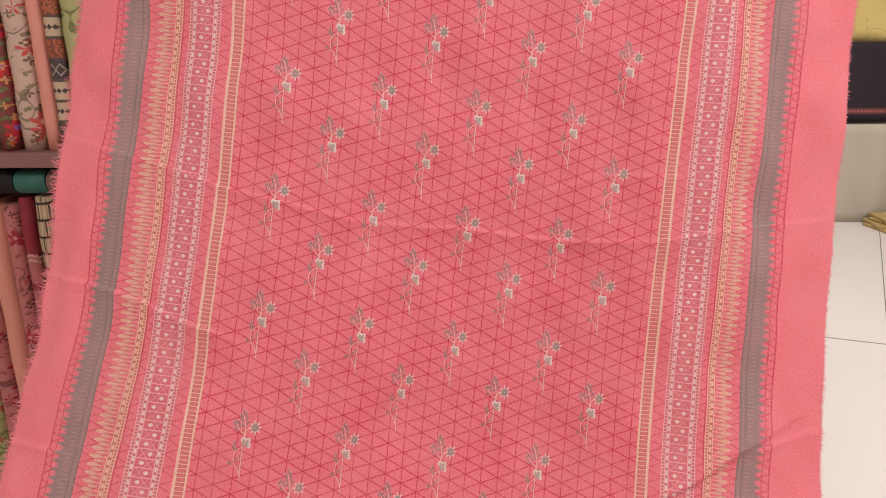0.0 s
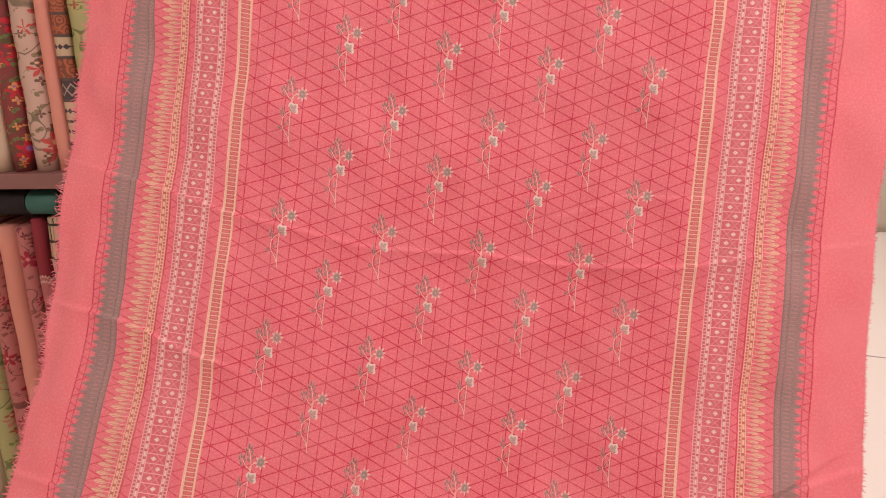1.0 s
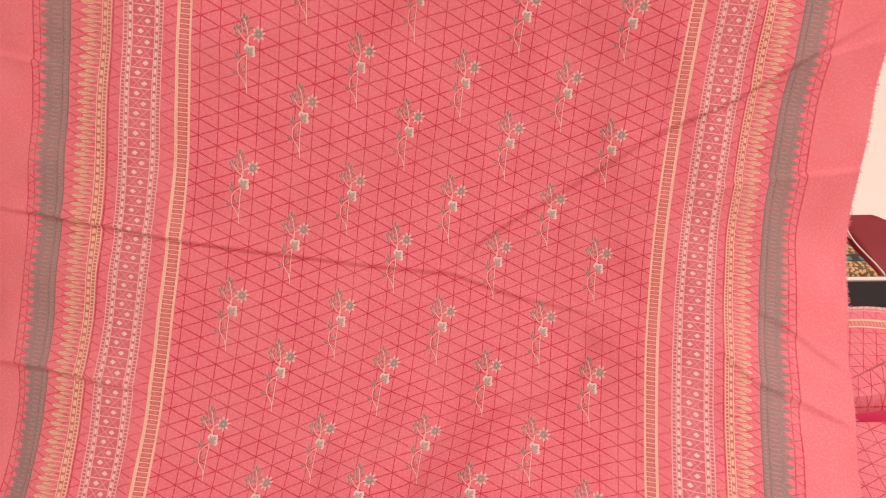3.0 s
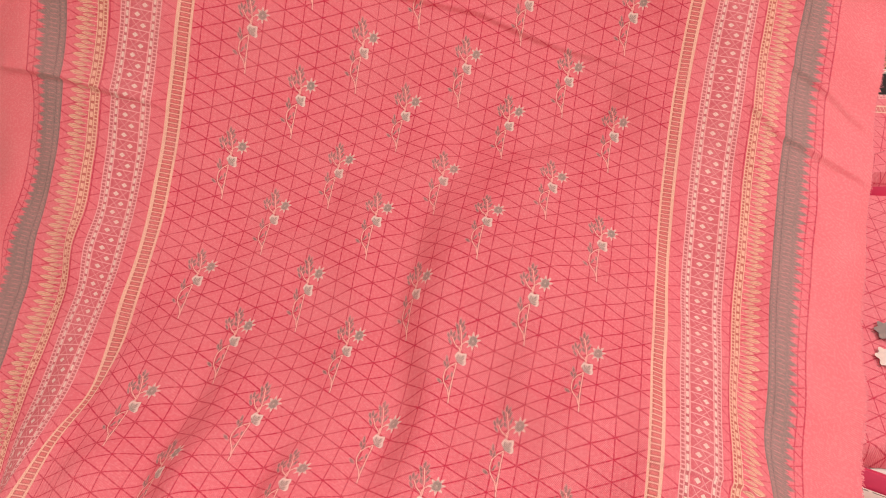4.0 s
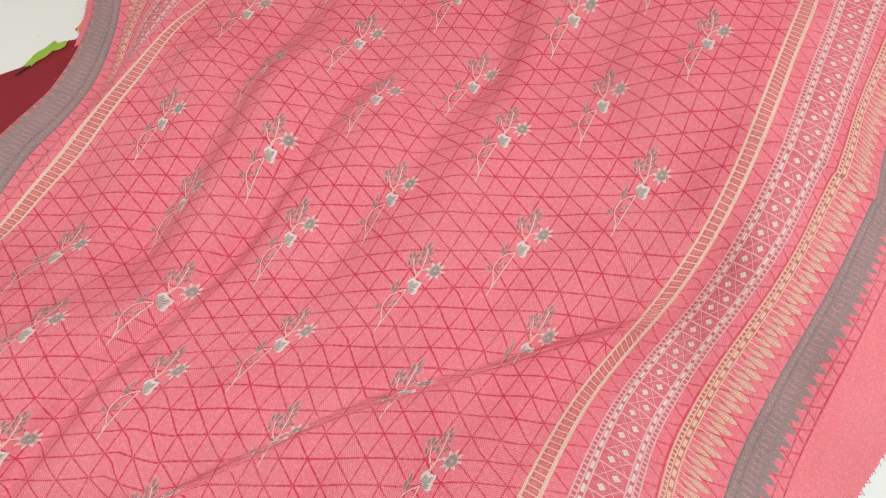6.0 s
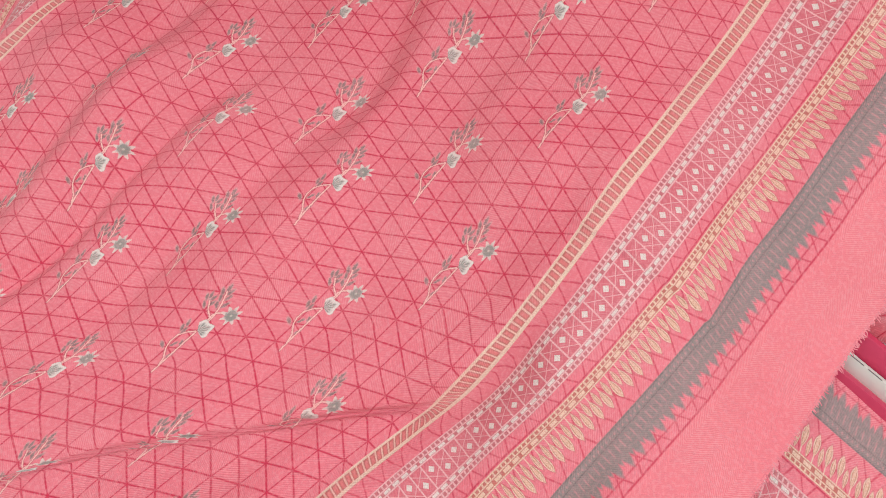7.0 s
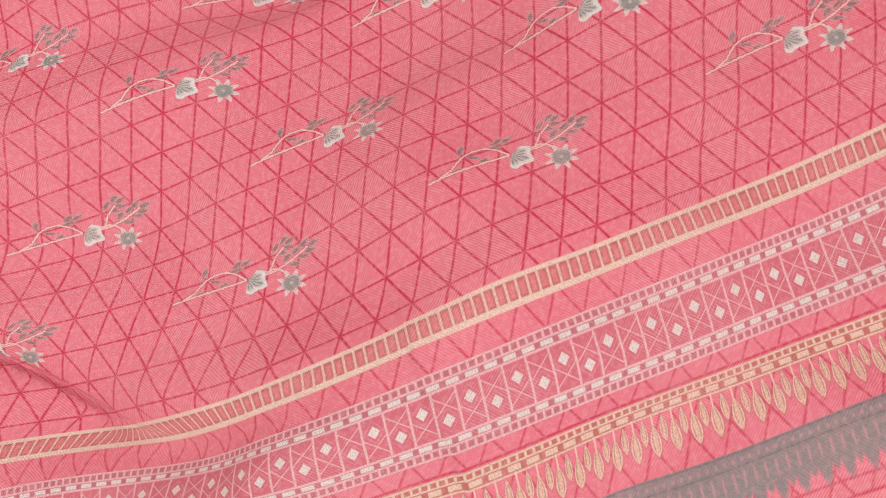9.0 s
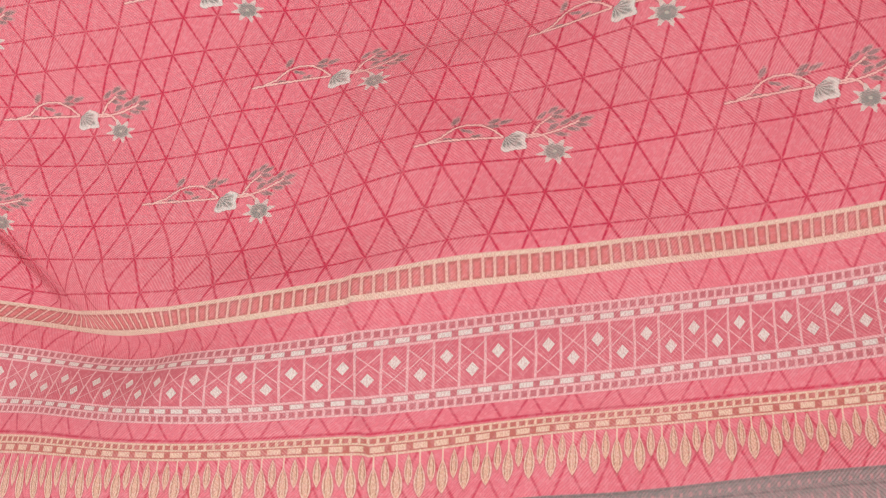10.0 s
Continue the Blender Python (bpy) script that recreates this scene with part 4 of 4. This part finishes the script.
col = t.mix(curl * 0.8, (0.020, 0.012, 0.010), (0.60, 0.40, 0.22))
col = t.mix(bands * 0.6, col, (0.22, 0.11, 0.04))
col = t.mix(bands * bead, col, (0.66, 0.42, 0.18))
col = t.mix(y.within(0.906, 0.916, 0.002) * x.wrap(0.03).abs().below(0.008, 0.002), col, (0.04, 0.22, 0.18))
EMB = t.finish(col, 0.5)
suit = thing("embroidered_garment", "maroon and black garment with gold embroidery on the floor", "garment", at=(0, 0.018, 0))
curve_in = lambda X, Y, s, t: (X + s * 0.006 * np.cos(6 * t), Y)
flap_in = lambda X, Y, s, t: (X, Y - 0.5 * np.clip(s - 0.17, 0, 0.15) * t)
spread("skirt", suit, MAROON, 0.695, 1.15, 0.868, 1.053, 0.014, 0.006, None, 11, flap_in)
spread("yoke", suit, EMB, 0.42, 0.70, 0.868, 1.050, 0.020, 0.002, None, 12, curve_in, "black yoke with gold embroidery")
spread("hem", suit, BLACK, 0.42, 1.10, 0.785, 0.870, 0.016, 0.002, None, 13, None, "plain black hem")
bm = bmesh.new()
pts = [Vector((0.70 + 0.006 * math.cos(6 * k), 0.868 + 0.182 * k, 0.021)) for k in np.linspace(0.0, 1.0, 14)]
rows = [[bm.verts.new(p + Vector((0.0015 * math.cos(a), 0, 0.0015 * math.sin(a)))) for a in np.linspace(0, 2 * math.pi, 8, endpoint=False)] for p in pts]
for a, b in zip(rows, rows[1:]):
    for i in range(8):
        bm.faces.new((a[i], a[(i + 1) % 8], b[(i + 1) % 8], b[i]))
part("piping", bm, LINING, suit, "white piping")
part("stitched_tape", box(bmesh.new(), 0.44, 1.05, 0.857, 0.865, 0.016, 0.0215, 0.001), LINING, suit, "white tape")

red = thing("maroon_scarf", "maroon scarf with a scalloped edge on the floor", "scarf")
spread("cloth", red, MAROON, -1.0, -0.50, -0.25, 0.085, 0.0006, 0.0006, None, 21, lambda X, Y, s, t: (X, Y + t * (0.006 * np.abs(np.sin(X * 60)) + 0.010 + 1.15 * np.clip(X + 0.592, -0.03, 0.08) + 0.35 * np.clip(X + 0.622, -1, 0))))
spread("border", red, GOLD, -1.0, -0.52, -0.30, 0.012, 0.0018, 0.0006, None, 22, lambda X, Y, s, t: (X, Y + t * 0.5 * (X + 0.57)), "gold brocade border")
leafy = thing("floral_cloth", "white cloth piece with green and red edge flowers on the floor", "cloth")
LEAF = plain("lime_green_print", (0.28, 0.40, 0.03), (0.34, 0.46, 0.05), 40.0)
for cx, cy, turn, a0, b0, mat, nm in ((-0.562, 0.133, 65, 0.020, 0.0055, LEAF, "leaf"), (-0.552, 0.146, 40, 0.012, 0.005, LEAF, "leaf"), (-0.535, 0.185, 60, 0.014, 0.007, RED_FLORAL, "flower"),
                                      (-0.527, 0.196, 20, 0.012, 0.006, RED_FLORAL, "flower"), (-0.538, 0.155, 50, 0.012, 0.008, RED_FLORAL, "flower"), (-0.571, 0.110, 60, 0.010, 0.0012, BLACK, "stem")):
    bm = bmesh.new()
    ct, st = math.cos(radians(turn)), math.sin(radians(turn))
    ring, z0 = [], 0.0012 if nm == "flower" else 0.0044
    for a in np.linspace(0, 2 * math.pi, 28, endpoint=False):
        lx, ly = a0 * (1 + 0.10 * math.sin(5 * a)) * math.cos(a), b0 * (1 + 0.30 * math.sin(4 * a + 1)) * math.sin(a) + 0.25 * b0 * math.sin(3 * a)
        ring.append(bm.verts.new((cx + ct * lx - st * ly, cy + st * lx + ct * ly, z0)))
    top = bm.verts.new((cx, cy, z0 + 0.0006))
    for i in range(28):
        bm.faces.new((ring[i], ring[(i + 1) % 28], top))
    part(nm, bm, mat, leafy)
dark = thing("black_satin_cloth", "crumpled black satin cloth with gold trim on the floor", "cloth")
SATIN = plain("black_satin", (0.014, 0.011, 0.010), (0.040, 0.032, 0.028), 14.0, 0.28, 0.5, 0.006)
spread("cloth", dark, SATIN, -1.0, -0.578, 0.262, 0.50, 0.020, 0.014, None, 31, lambda X, Y, s, t: (X, Y + 0.4 * (X + 0.6)))
spread("trim", dark, GOLD, -1.0, -0.605, 0.345, 0.46, 0.032, 0.008, None, 32, lambda X, Y, s, t: (X, Y + 0.4 * (X + 0.6)), "gold trim")
